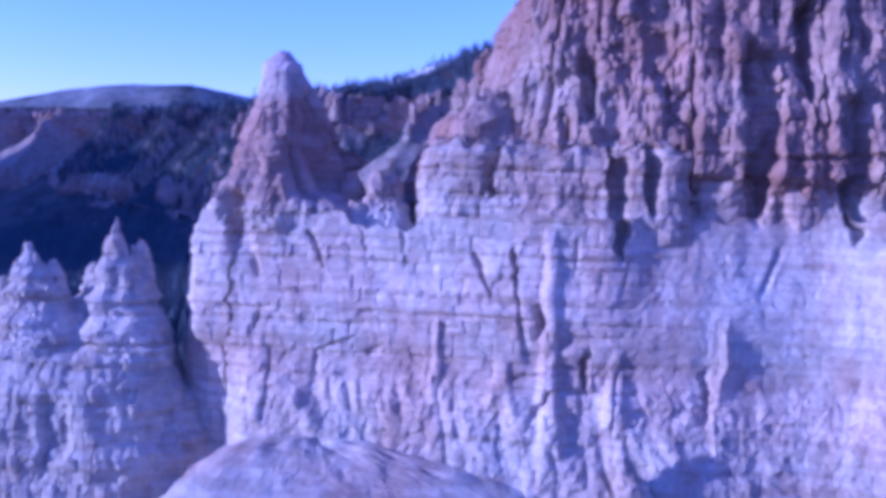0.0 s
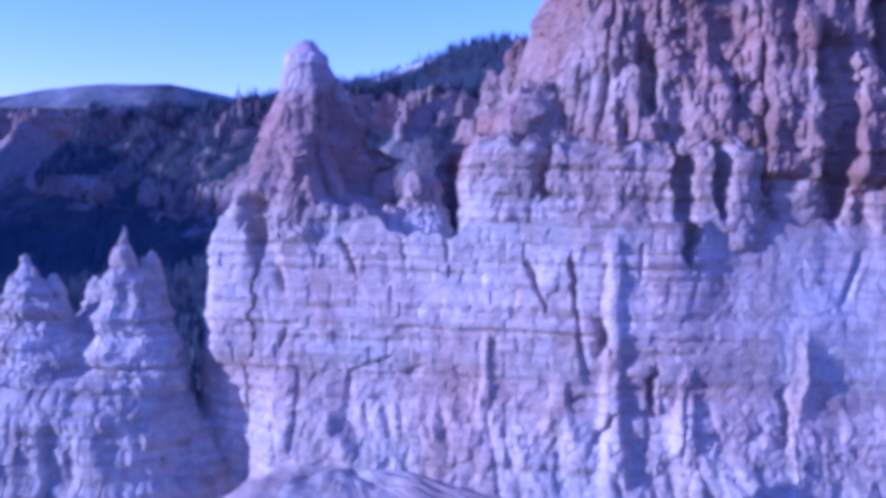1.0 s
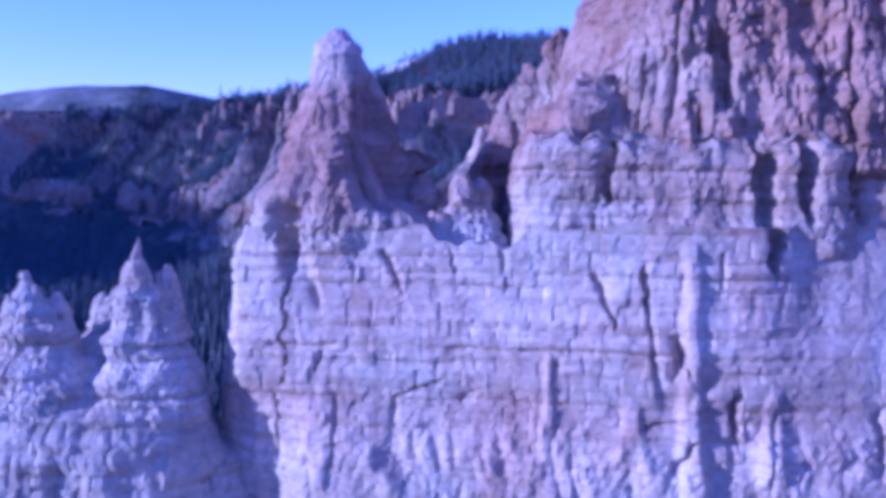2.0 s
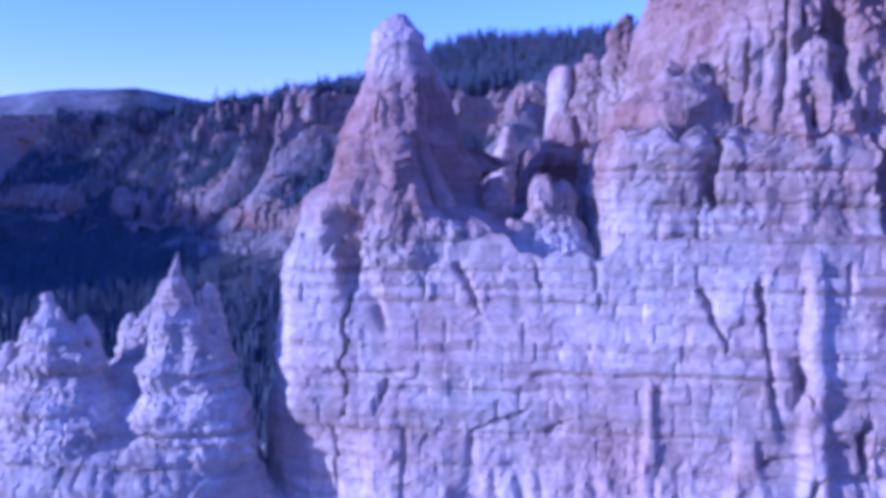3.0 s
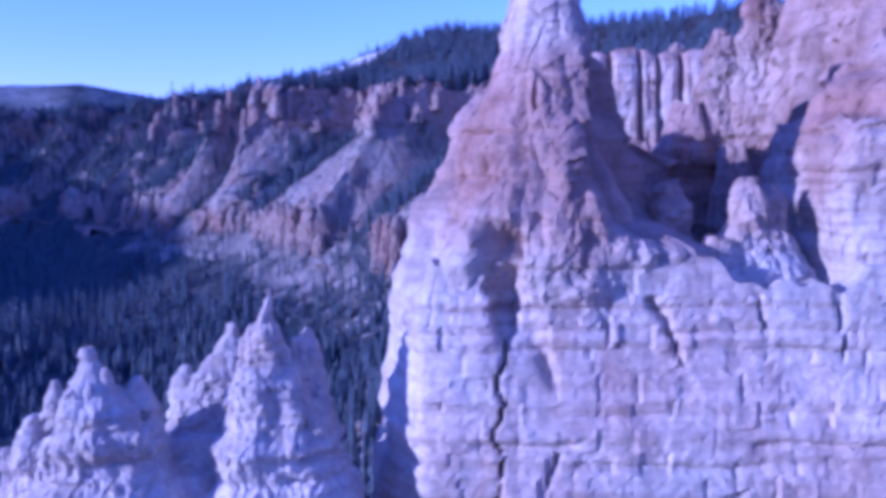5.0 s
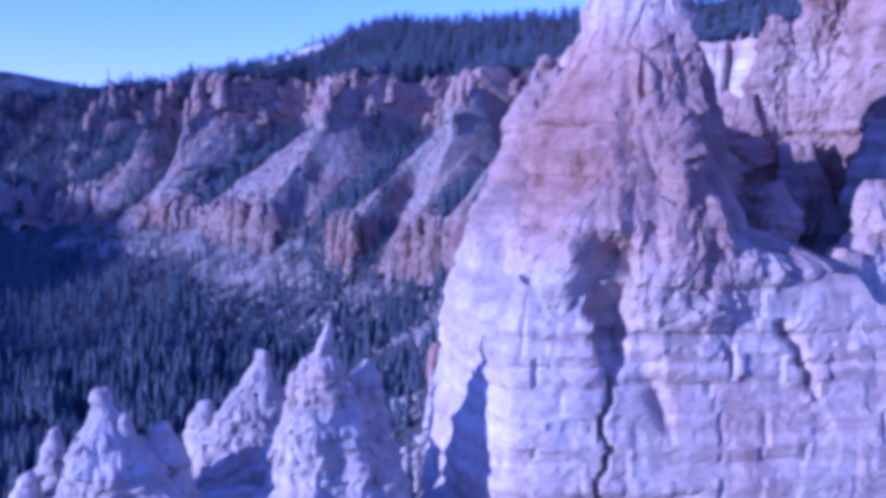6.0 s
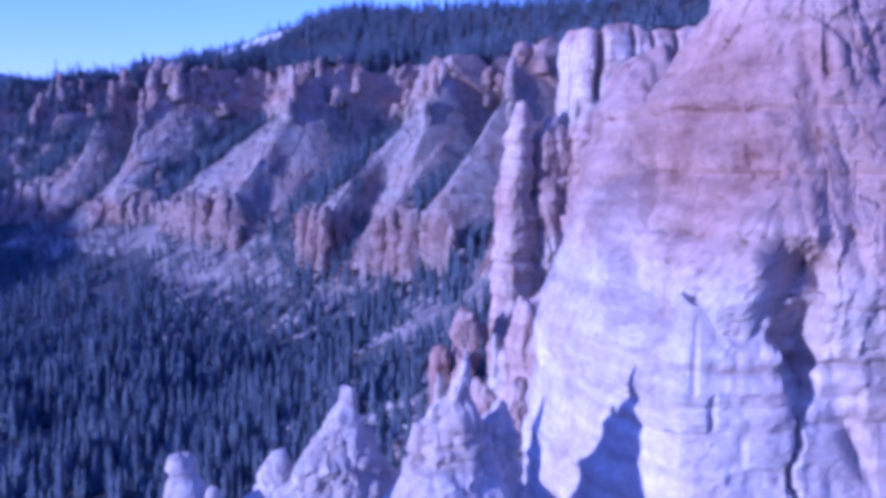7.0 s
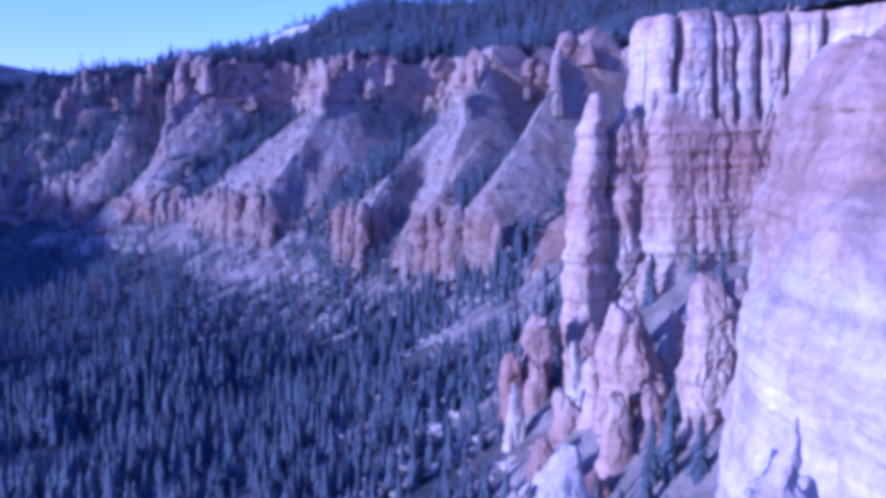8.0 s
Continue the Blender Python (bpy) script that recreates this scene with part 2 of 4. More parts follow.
# ---- rock forms ----
LEDGES = [(110.2, 1.0, 1.5), (107.0, 0.6, 0.8), (115.0, 0.4, 0.5), (124.5, 0.5, 0.7), (127.3, 0.6, 0.9), (131.0, 0.5, 0.8), (137.0, 0.6, 0.9), (144.0, 0.6, 0.8), (150.5, 0.7, 1.0), (157.5, 0.7, 1.2), (98.5, 0.6, 0.9), (101.0, 0.5, 0.6), (92.0, 0.7, 0.8)]


def rock_skin(x, y, z, beds=1.0, flute=1.0, block=1.0, rough=1.0, crag=0.0, tall=1.0):
    """How far weathered rock stands out (metres) at each place: beds, ledges, joints, flutes, lumps, crags."""
    zz = z + 1.3 * vn(x / 45, y / 45, 0, 5) + 0.35 * vn(x / 9, y / 9, z / 9, 6)
    bed = np.tanh(2.5 * vn(zz / 4.3, 0.5, 0.5, 7)) * 0.5 + np.tanh(2.5 * vn(zz / 1.5, 0.5, 0.5, 8)) * 0.14
    for lz, half, deep in LEDGES:
        bed = bed - 0.75 * deep * np.exp(-((zz - lz) / (0.7 * half)) ** 2) * ramp01(vn(x / 14, y / 14, lz, 25), -0.35, 0.25) + 0.4 * deep * np.exp(-((zz - lz - 1.8) / 1.2) ** 2)
    level = np.floor(zz / 3.9)
    along = x * 0.95 - y * 0.75 + 1.4 * vn(x / 6, y / 6, z / 8, 12)
    wide = 5.4 + 2.4 * lattice(level.astype(np.int64), 3, 1, 4)
    cell = along / wide + 7.7 * lattice(level.astype(np.int64), 1, 2, 3)
    col = np.floor(cell).astype(np.int64)
    proud = lattice(level.astype(np.int64), col, 5, 9)
    edge = np.minimum(cell - np.floor(cell), 1 - cell + np.floor(cell)) * wide
    blocks = 0.3 * proud - 0.32 * np.exp(-(edge / 0.4) ** 2) * (lattice(level.astype(np.int64), col, 6, 10) > 0.25)
    joint = -1.6 * np.exp(-(vn(along / 15, zz / 70, 0.3, 21) / 0.045) ** 2) * ramp01(vn(along / 30, zz / 18, 0.1, 22), -0.1, 0.3)
    wx, wy = x + 1.6 * vn(x / 5, y / 5, z / 9, 18), y + 1.6 * vn(x / 5, y / 5, z / 9, 19)
    fl = 3.6 * (np.abs(vn(wx / 11, wy / 11, z / 60, 13)) - 0.3) + 1.6 * vn(x / 23, y / 23, z / 80, 14) + 1.5 * (np.abs(vn(wx / 4.5, wy / 4.5, z / 30, 15)) - 0.3)
    lumps = 0.25 * fbm(x / 6, y / 6, z / 5, 3, 17) + 0.7 * (np.abs(vn(wx / 5, wy / 5, z / 8, 60)) - 0.3)
    lumps = lumps + 0.45 * (np.abs(vn(x / 1.7, y / 1.7, z / 1.5, 13)) - 0.3) + 0.32 * facet(x / 2.3, y / 2.3, z / 2.0, 27)
    out = beds * bed + block * (blocks + joint) + flute * fl + rough * lumps
    if np.any(crag):
        lobes = np.abs(vn(wx / 10, wy / 10, z / (10 * tall), 63)) + 0.55 * np.abs(vn(wx / 4.6, wy / 4.6, z / (5 * tall), 64)) + 0.3 * np.abs(vn(wx / 2.1, wy / 2.1, z / (2.4 * tall), 65))
        big, small = facet(wx / 8, wy / 8, z / (11 * tall), 23), facet(x / 3.4, y / 3.4, z / (3.2 * tall), 43)
        out = out + crag * (5.0 * (lobes - 0.5) + 1.3 * big + 1.3 * small)
    return out


def ribbon(name, plan, base, top_at, setback, material, parent, res=0.5, cap=40.0, skin=None, extra=None, flutes=None, dip=0.15, label=""):
    """A cliff along a plan line, its face on the right hand of the line: from height base up to top_at(x, y), set back with height, with a cap that runs inwards."""
    q, s = smooth_line(plan, res)
    d = np.gradient(q, axis=0)
    d /= np.linalg.norm(d, axis=1)[:, None]
    for _ in range(32):
        d[1:-1] = (d[:-2] + d[1:-1] * 2 + d[2:]) / 4
    d /= np.linalg.norm(d, axis=1)[:, None]
    nx, ny = d[:, 1], -d[:, 0]
    x0, y0 = q[:, 0], q[:, 1]
    top = top_at(x0, y0)
    m = int((top.max() - base) / (res * 0.85))
    v = np.linspace(0, 1, m)[None, :]
    z = base + (top[:, None] - base) * v
    back = setback(x0[:, None], y0[:, None], z)
    X, Y = x0[:, None] - nx[:, None] * back, y0[:, None] - ny[:, None] * back
    out = rock_skin(X, Y, z, **(skin(X, Y, z) if callable(skin) else skin or {}))
    if extra:
        out = out + extra(X, Y, z)
    if flutes:
        out = out + flutes(s[:, None] + 0 * z, z)
    out = out * ramp01(1 - v, -0.02, 0.05)
    X, Y = X + nx[:, None] * out, Y + ny[:, None] * out
    face = np.stack([X, Y, z + 0 * X], -1)
    k = np.linspace(0, 1, 26)[None, 1:] ** 1.5 * cap
    cx, cy = face[:, -1:, 0] - nx[:, None] * k, face[:, -1:, 1] - ny[:, None] * k
    cz = face[:, -1:, 2] + dip * k + 0.9 * fbm(cx / 6, cy / 6, 0.0, 4, 31) * np.minimum(1, k / 3)
    p = np.concatenate([face, np.stack([cx, cy, cz], -1)], 1)
    return grid_mesh(name, p, material, parent, label=label, smooth=False)


def loft(name, rows, material, parent=None, turn=0.0, power=2.6, res=0.5, skin=None, amount=1.0, crown=1.0, label="", extra=None, chip=0.0):
    """A free-standing rock: rows of (height, centre x, centre y, half width, half depth), boxy by power; chip breaks it into knobs."""
    r = np.array(rows, float)
    around = int(max(20, 2 * math.pi * max(r[:, 3].max(), r[:, 4].max()) / res))
    m = int(max(10, (r[-1, 0] - r[0, 0]) / (res * 0.9)))
    z = np.linspace(r[0, 0], r[-1, 0], m)[None, :]
    cx, cy, a, b = rows_at(rows, z)
    th = np.linspace(0, 2 * math.pi, around, endpoint=False)[:, None]
    sway = np.minimum(1.2, 0.5 * np.minimum(a, b))
    cx, cy = cx + sway * vn(z / 5, r[0, 1], 0.3, 43), cy + sway * vn(z / 5, r[0, 2], 0.7, 44)
    c, s = np.cos(th), np.sin(th)
    if isinstance(power, tuple):
        z0, p0, z1, p1 = power
        power = p0 + (p1 - p0) * ramp01(z, z0, z1)
    rad = (np.abs(c) ** power + np.abs(s) ** power) ** (-1 / power)
    ux, uy = c * rad, s * rad
    ca, sa = math.cos(radians(turn)), math.sin(radians(turn))
    lx, ly = ux * a, uy * b
    gx, gy = c / np.maximum(a, 0.3), s / np.maximum(b, 0.3)
    g = np.hypot(gx, gy)
    gx, gy = gx / g, gy / g
    X, Y = cx + lx * ca - ly * sa, cy + lx * sa + ly * ca
    NX, NY = gx * ca - gy * sa, gx * sa + gy * ca
    Z = z + 0 * X
    out = rock_skin(X, Y, Z, **(skin or {})) * amount
    if extra:
        out = out + extra(X, Y, Z)
    size = np.minimum(a, b)
    out = out * np.clip(size / 9.0, 0.45, 1.0)
    if chip:
        step = np.tanh(3 * vn(Z / 2.1 + 0.3 * vn(X / 4, Y / 4, 0.0, 66), r[0, 1], r[0, 2], 68))
        knob = facet(X / 1.5, Y / 1.5, Z / 1.5, 61)
        tooth = 0.42 * knob + 0.9 * (np.abs(vn(X / 3.6, Y / 3.6, Z / 7, 61)) - 0.3) + 0.6 * (np.abs(vn(X / 1.2, Y / 1.2, Z / 1.4, 67)) - 0.3)
        out = out + chip * np.clip(size, 0.6, 2.6) * (0.75 * tooth + 0.26 * step)
    out = np.clip(out, -0.55 * size, 0.6 * size)
    X, Y = X + NX * out, Y + NY * out
    Z = Z + crown * fbm(X / 4, Y / 4, 0.0, 4, 41) * ramp01(z, r[-1, 0] - 0.2 * (r[-1, 0] - r[0, 0]), r[-1, 0])
    tip = np.stack([X[:, -1].mean() + 0 * X[:, -1:], Y[:, -1].mean() + 0 * Y[:, -1:], Z[:, -1].mean() + 0.3 + 0 * Z[:, -1:]], -1)
    p = np.concatenate([np.stack([X, Y, Z], -1), tip], 1)
    return grid_mesh(name, p, material, parent, closed=True, label=label, smooth=False)


# ---- the ground ----
FOOT = [(260, 200, 52), (120, 212, 55), (0, 222, 55), (-60, 240, 52), (-72, 300, 50), (-42, 420, 55), (-18, 500, 62), (12, 600, 64), (34, 774, 62), (-45, 900, 62), (-180, 1075, 78), (-306, 1225, 80), (-480, 1470, 80), (-760, 1700, 84), (-1300, 1900, 90), (-2400, 2050, 100)]
foot_line, _ = smooth_line(FOOT, 12.0)


def foot_side(x, y):
    """Distance to the foot of the cliffs (plus on the valley side) and the foot's height there."""
    x, y = np.asarray(x, float), np.asarray(y, float)
    best, hgt, side = np.full(x.shape, 1e9), np.zeros(x.shape), np.ones(x.shape)
    seg = np.diff(foot_line[:, :2], axis=0)
    for i in range(len(seg)):
        ax, ay, az = foot_line[i]
        t = np.clip(((x - ax) * seg[i, 0] + (y - ay) * seg[i, 1]) / (seg[i] @ seg[i]), 0, 1)
        dx, dy = x - ax - t * seg[i, 0], y - ay - t * seg[i, 1]
        dd = np.hypot(dx, dy)
        near = dd < best
        best = np.where(near, dd, best)
        hgt = np.where(near, az + t * (foot_line[i + 1, 2] - az), hgt)
        side = np.where(near, np.sign(seg[i, 0] * dy - seg[i, 1] * dx), side)
    return best * side, hgt


def ground_z(x, y):
    d, h = foot_side(x, y)
    v = np.maximum(d, 0)
    z = h - 68 * (1 - np.exp(-v / 95)) - 0.012 * np.minimum(v, 900)
    z = z + np.clip(-d, 0, 55) * np.where(y > 330, 0.75, 0.2)
    # an unseen hill added far to the west, to shade the far valley
    z = z + (305 + 200 * ramp01(y, 330, 700)) * ramp01(-x, 1500, 2150) * (1 - ramp01(y, 1300, 1900))
    rough = np.minimum(1, v / 60 + 0.3)
    return z + rough * (6 * fbm(x / 90, y / 90, 0.0, 4, 51) + 9 * vn(x / 210, y / 210, 0.2, 52))


def ground_sheet():
    def axis(a, b, fine, far):
        near = np.arange(a, b, fine)
        lo = a - np.geomspace(fine, far, 40)[::-1]
        hi = b + np.geomspace(fine, far, 40)
        return np.concatenate([lo, near, hi])
    xs, ys = axis(-620, 160, 7, 3600), axis(180, 1500, 7, 3200)
    X, Y = np.meshgrid(xs, ys, indexing="ij")
    Z = ground_z(X.ravel(), Y.ravel()).reshape(X.shape)
    ob = grid_mesh("ground", np.stack([X, Y, Z], -1), ground_mat)
    return tagged(ob, "valley floor of grey soil and pale stones under conifers", "ground", kind="structure")


def talus_apron():
    """Pale rubble fallen from the cliffs, thinning out raggedly into the forest."""
    q, s = smooth_line([p[:2] for p in FOOT[4:12]], 3.0)
    d = np.gradient(q, axis=0)
    d /= np.linalg.norm(d, axis=1)[:, None]
    u = np.linspace(-95, 75, 80)[None, :]
    X, Y = q[:, 0:1] - d[:, 1:2] * u, q[:, 1:2] + d[:, 0:1] * u
    g = ground_z(X.ravel(), Y.ravel()).reshape(X.shape)
    reach = 38 + 24 * vn(X / 55, Y / 55, 0.2, 56) + 16 * vn(X / 17, Y / 17, 0.2, 57)
    over = np.clip((reach - u) / 10, -1.0, 1.0) * 2.0 + 1.0 * fbm(X / 9, Y / 9, 0.0, 4, 58) - 0.3
    ob = grid_mesh("talus_slope", np.stack([X, Y, g + over], -1), talus_mat)
    return tagged(ob, "pale rubble slope at the foot of the cliffs", "talus", kind="structure")


ground_sheet()
talus_apron()


# ---- the butte in the middle ----
def lower_top(x, y):
    t = 138.5 + (0.5 + 17 * (1 - ramp01(x, -67, -61)) * ramp01(y, 256, 290) + 1.5 * vn(x / 7, y / 7, 0, 55)) * (1 - ramp01(x, -40, -33)) * (1 - ramp01(y, 300, 318)) + 1.5 * vn(x / 8, y / 8, 0, 61) + 0.9 * vn(x / 2.6, y / 2.6, 0, 59) * bump(x, -17, 9, 5)
    t = t + ramp01(x, 50, 60) * np.maximum(0, 3 + 8 * vn(x / 6.5, 0.3, 0.2, 107) + 2 * vn(x / 2.2, 0.3, 0.2, 108))
    return t - 4.0 * bump(x, -17, 6, 6) * (y < 262)


def lower_back(x, y, z):
    b = np.interp(z, (30, 55, 75, 98, 110, 137, 142, 154, 160), (-30, -15, -5, 0, 0, 1.5, 3.5, 9.0, 10.0))
    b = np.where(x > 10, np.interp(z, (30, 55, 75, 98, 110, 138, 160), (-30, -15, -5, 0, 0, 1.5, 3.0)), b)
    b = b + ramp01(x, 44, 62) * np.interp(z, (70, 98, 112, 125, 138, 142, 152), (-3, -0.5, 1.0, 3.0, 6.0, 7.5, 11.5))
    west = 1 - ramp01(x, -66, -52)
    side = np.interp(z, (30, 80, 100, 120, 133, 140, 147, 152, 157), (-9, -5.5, -3.5, -1.2, 0, 2.6, 5, 9, 18))
    b = b * (1 - west) + west * (side + (1 - ramp01(y, 253, 266)) * (np.maximum(side, 0) - side + 5 * ramp01(-z, -107, -88)))
    b = b + west * 10 * ramp01(z - lower_top(x, y), -8, 0) * ramp01(y, 254, 262)
    return b + 2 * bump(x, -72, 5, 8) * bump(y, 254, 5, 8) * ramp01(z, 122, 145)


ALCOVES = [(48, 3.4, 128, 158, 6), (57.5, 3.0, 139, 158, 5), (86.5, 6.2, 138, 187, 7), (113, 4.6, 134, 175, 7), (100, 3, 172, 200, 6), (40, 3, 165, 185, 5), (13, 2.2, 143, 158, 4.5), (-44, 1.2, 126, 138, 2), (-60, 3.2, 126, 141, 4.0), (-60, 0.45, 100, 130, 2.0), (20, 1.0, 118, 132, 2.5), (27, 2.0, 106, 116, 3), (40, 1.5, 92, 105, 3), (72, 1.5, 84, 100, 1.6)]


# open cracks: x and height of one end and of the other, half width, depth
CRACKS = [(-46.3, 141.6, -44.4, 132.8, 0.7, 1.9), (-37.4, 132.6, -32.6, 122.6, 0.8, 1.9), (9.2, 128.2, 14.4, 115.8, 0.8, 2.0), (26.4, 115.1, 29.9, 106.3, 1.0, 2.2), (20.0, 95.0, 30.1, 97.4, 0.5, 1.4), (26.0, 85.3, 30.7, 92.9, 0.9, 2.0),
          (-10.6, 134.4, -9.6, 123.4, 0.5, 1.6), (-34.8, 99.1, -23.2, 103.7, 0.4, 1.4), (-22.2, 133.2, -21.2, 127.1, 0.5, 1.4), (36.5, 133.1, 36.2, 124.4, 0.6, 1.6), (-51.2, 109.0, -53.6, 102.8, 0.5, 1.4), (-20.0, 99.0, -15.0, 102.0, 0.4, 1.2)]


# slender ribs that stand out of the front: x, half width, foot, head, how far
NOSES = [(30.0, 1.3, 74, 136, 2.2), (-0.5, 0.55, 92, 111, 1.2), (47.5, 1.2, 84, 104, 1.6), (17, 1.4, 88, 101, 1.5)]


def front_cuts(x, y, z):
    """Alcoves and open joints in the front, and the slender buttress that stands out of it."""
    out = 0.0
    for cx, half, z0, z1, deep in ALCOVES:
        f = np.clip((z - z0) / (z1 - z0), 0, 1)
        w = half * (0.2 + 1.0 * f ** 0.6 - 0.35 * f ** 3)
        slack = 1.0 * vn(z / 4, cx, 0.2, 70) + 0.5 * vn(z / 1.7, cx, 0.2, 69)
        cut = bump(x + slack, cx, w * 0.6, w * 0.55) * ramp01(z, z0 - 2, z0 + 4) * (1 - ramp01(z + 3 * vn(x / 3, cx, 0.1, 68), z1 - 5, z1 + 2))
        out = out - deep * cut * (y < 262)
    for ax, az, bx, bz, half, deep in CRACKS:
        ux, uz = bx - ax, bz - az
        long = math.hypot(ux, uz)
        t = ((x - ax) * ux + (z - az) * uz) / long ** 2
        off = ((x - ax) * uz - (z - az) * ux) / long + 0.5 * vn(x / 1.6, z / 1.6, ax, 48)
        w = half * (0.35 + 0.65 * np.clip(1 - t, 0, 1))
        out = out - deep * np.exp(-(off / w) ** 2) * ramp01(t, -0.08, 0.05) * (1 - ramp01(t, 0.85, 1.1)) * (y < 262)
    for cx, half, z0, z1, deep in NOSES:
        f = np.clip((z1 - z) / (z1 - z0), 0, 1)
        off = x + 0.8 * vn(z / 9, cx, 0.2, 71) - cx
        out = out + deep * (0.6 + 0.6 * f) * bump(off, 0, half * (0.35 + 0.9 * f ** 2), half * (1.4 + 1.2 * f)) * ramp01(z, z0 - 6, z0 + 4) * (1 - ramp01(z, z1 - 3, z1 + 1)) * (y < 262)
    return out


def shoulder(x, y, z):
    """Broken rock where the tower grows out of the wall."""
    k = ramp01(z, 139, 145) * (1 - ramp01(x, -38, -33))
    big = facet(x / 8, y / 8, z / 14, 23)
    return k * (1.4 * big + 3.0 * (0.3 - np.abs(vn(x / 7, y / 7, z / 22, 63))) + 1.4 * (0.3 - np.abs(vn(x / 2.8, y / 2.8, z / 6, 28))))


def foot_rills(x, y, z):
    """Steep rills and slumped lumps low on the wall, and the sharp rib that shades the dusty face."""
    k = (1 - ramp01(z, 84, 101)) * (1 - 0.6 * ramp01(x, 60, 75))
    wx = x + 2.5 * vn(x / 7, y / 7, z / 9, 72)
    rills = 0.65 * k * (2.2 * (np.abs(vn(wx / 5 + z / 34, y / 7, z / 15, 73)) - 0.3) + 0.8 * np.tanh(1.5 * vn(wx / 6, y / 6, z / 5, 74)) + 0.9 * (np.abs(vn(wx / 2.2, y / 2.2, z / 5, 75)) - 0.3))
    slant = 79.5 - 0.16 * np.maximum(121 - z, 0) + 0.9 * vn(z / 4, 0.2, 0.1, 77)
    rib = 3.0 * np.exp(-np.abs(x - slant) / 1.4) * ramp01(121 - z, 0, 27) * (1 - 0.75 * ramp01(103 - z, 0, 14)) * (y < 262)
    scars = -1.4 * np.exp(-((x - 90 - (z - 125) * 0.45) / 0.9) ** 2) * bump(z, 125, 4, 4) * (y < 262)
    return rills + rib + scars


def wall_skin(x, y, z):
    """Crisp beds over most of the wall; a smoother dusty face beyond the slender buttress, broken slumps low down."""
    plain = ramp01(x + 5 * vn(z / 14, 0.3, 0.1, 29), 46, 60)
    low = 1 - ramp01(z + 3 * vn(x / 9, y / 9, 0.0, 30), 92, 101)
    return dict(flute=0.10 + 0.1 * low, rough=0.34 + 0.25 * low, beds=0.95 - 0.75 * plain - 0.1 * low, block=(0.95 - 0.3 * low) * (1 - 0.9 * plain), crag=0.06 + 0.08 * low)


butte = thing("rock_butte", -30, 250, 60, "pale banded rock butte with a reddish tower", "rock butte")
LOWER = [(-28, 348), (-50, 325), (-63, 306.5), (-70.5, 293), (-73.5, 280), (-73.6, 266), (-73.2, 256.5), (-72.2, 252.4), (-69, 250.2), (-60, 248.3), (-45, 246), (-15, 241), (12, 235), (30, 231.5), (50, 230.5), (66, 230.8), (80, 231.8), (92, 233), (102, 232.6), (114, 228), (130, 219), (160, 204), (240, 180)]
ribbon("lower_wall", LOWER, 35, lower_top, lower_back, rock_main, butte, res=0.64, cap=24, extra=lambda x, y, z: front_cuts(x, y, z) + foot_rills(x, y, z) + shoulder(x, y, z), dip=-0.12,
       label="pale white limestone wall cut by level beds and joints", skin=wall_skin)

BACK = [(80, 600), (52, 574), (39, 550), (34, 530), (38, 518.5), (55, 516), (85, 513), (104, 500), (104, 470), (80, 410), (50, 360)]
UPPER = [(80, 360), (34, 338), (17, 320), (13.5, 300), (14, 280), (17, 258), (26, 248), (50, 242.5), (80, 240), (110, 241), (150, 246), (240, 258)]


def back_top(x, y):
    return 206 + 2.5 * vn(x / 6, y / 6, 0.3, 64)


def columns(s, z):
    """Rounded columns with dark joints between them in the upper part of the wall."""
    w = (s + 1.5 * vn(z / 25, s / 25, 0, 66) + 6 * vn(s / 23, 0.5, 0, 62)) / 13.0
    f = np.abs(w - np.floor(w) - 0.5)
    foot = 166 + 8 * vn(np.floor(w + 0.5), 0.5, 0.2, 60)
    high = ramp01(z, foot, foot + 5)
    return high * (2.6 * np.sqrt(np.clip(1 - (f / 0.46) ** 2, 0, 1)) - 5.0 * ramp01(f, 0.40, 0.47)) + 3.0 * (1 - ramp01(z, 158, 168))


ribbon("back_wall", BACK, 60, back_top, lambda x, y, z: np.interp(z, (60, 110, 206), (-12, -4, 3)), rock_back, butte, res=1.15, cap=50, flutes=columns, dip=-0.12, label="far pale wall of fluted columns over red beds",
       skin=dict(block=0.8, flute=0.45, beds=1.3, rough=0.7, crag=0.22, tall=4.0))


def upper_top(x, y):
    front = 214 + 4 * vn(x / 15, y / 15, 0, 63)
    return front - 28 * ramp01(y, 282, 312) + 2.0 * vn(x / 5, y / 5, 0.3, 64)


def upper_back(x, y, z):
    return np.interp(z, (60, 130, 140, 152, 170, 184, 196, 216), (9, 8, 6, -1.5, 1, 5, 8, 14)) * (1 - 0.7 * ramp01(y, 285, 310))


def buttresses(s, z):
    """Upright rounded buttresses with dark joints that come and go with height."""
    w = (s + 2.2 * vn(z / 22, s / 22, 0, 66) + 9 * vn(s / 17, z / 90, 0, 62)) / 8.8
    f = np.abs(w - np.floor(w) - 0.5)
    here = 0.05 + 0.5 * ramp01(vn(np.floor(w + 0.5), z / 17, 0.2, 60), -0.25, 0.2)
    return here * (1.9 * np.sqrt(np.clip(1 - (f / 0.47) ** 2, 0, 1)) - 2.6 * ramp01(f, 0.39, 0.48))


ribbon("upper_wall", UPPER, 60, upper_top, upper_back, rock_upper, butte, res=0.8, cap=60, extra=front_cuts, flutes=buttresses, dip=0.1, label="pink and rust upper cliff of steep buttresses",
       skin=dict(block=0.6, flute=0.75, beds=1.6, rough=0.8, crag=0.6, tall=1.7))

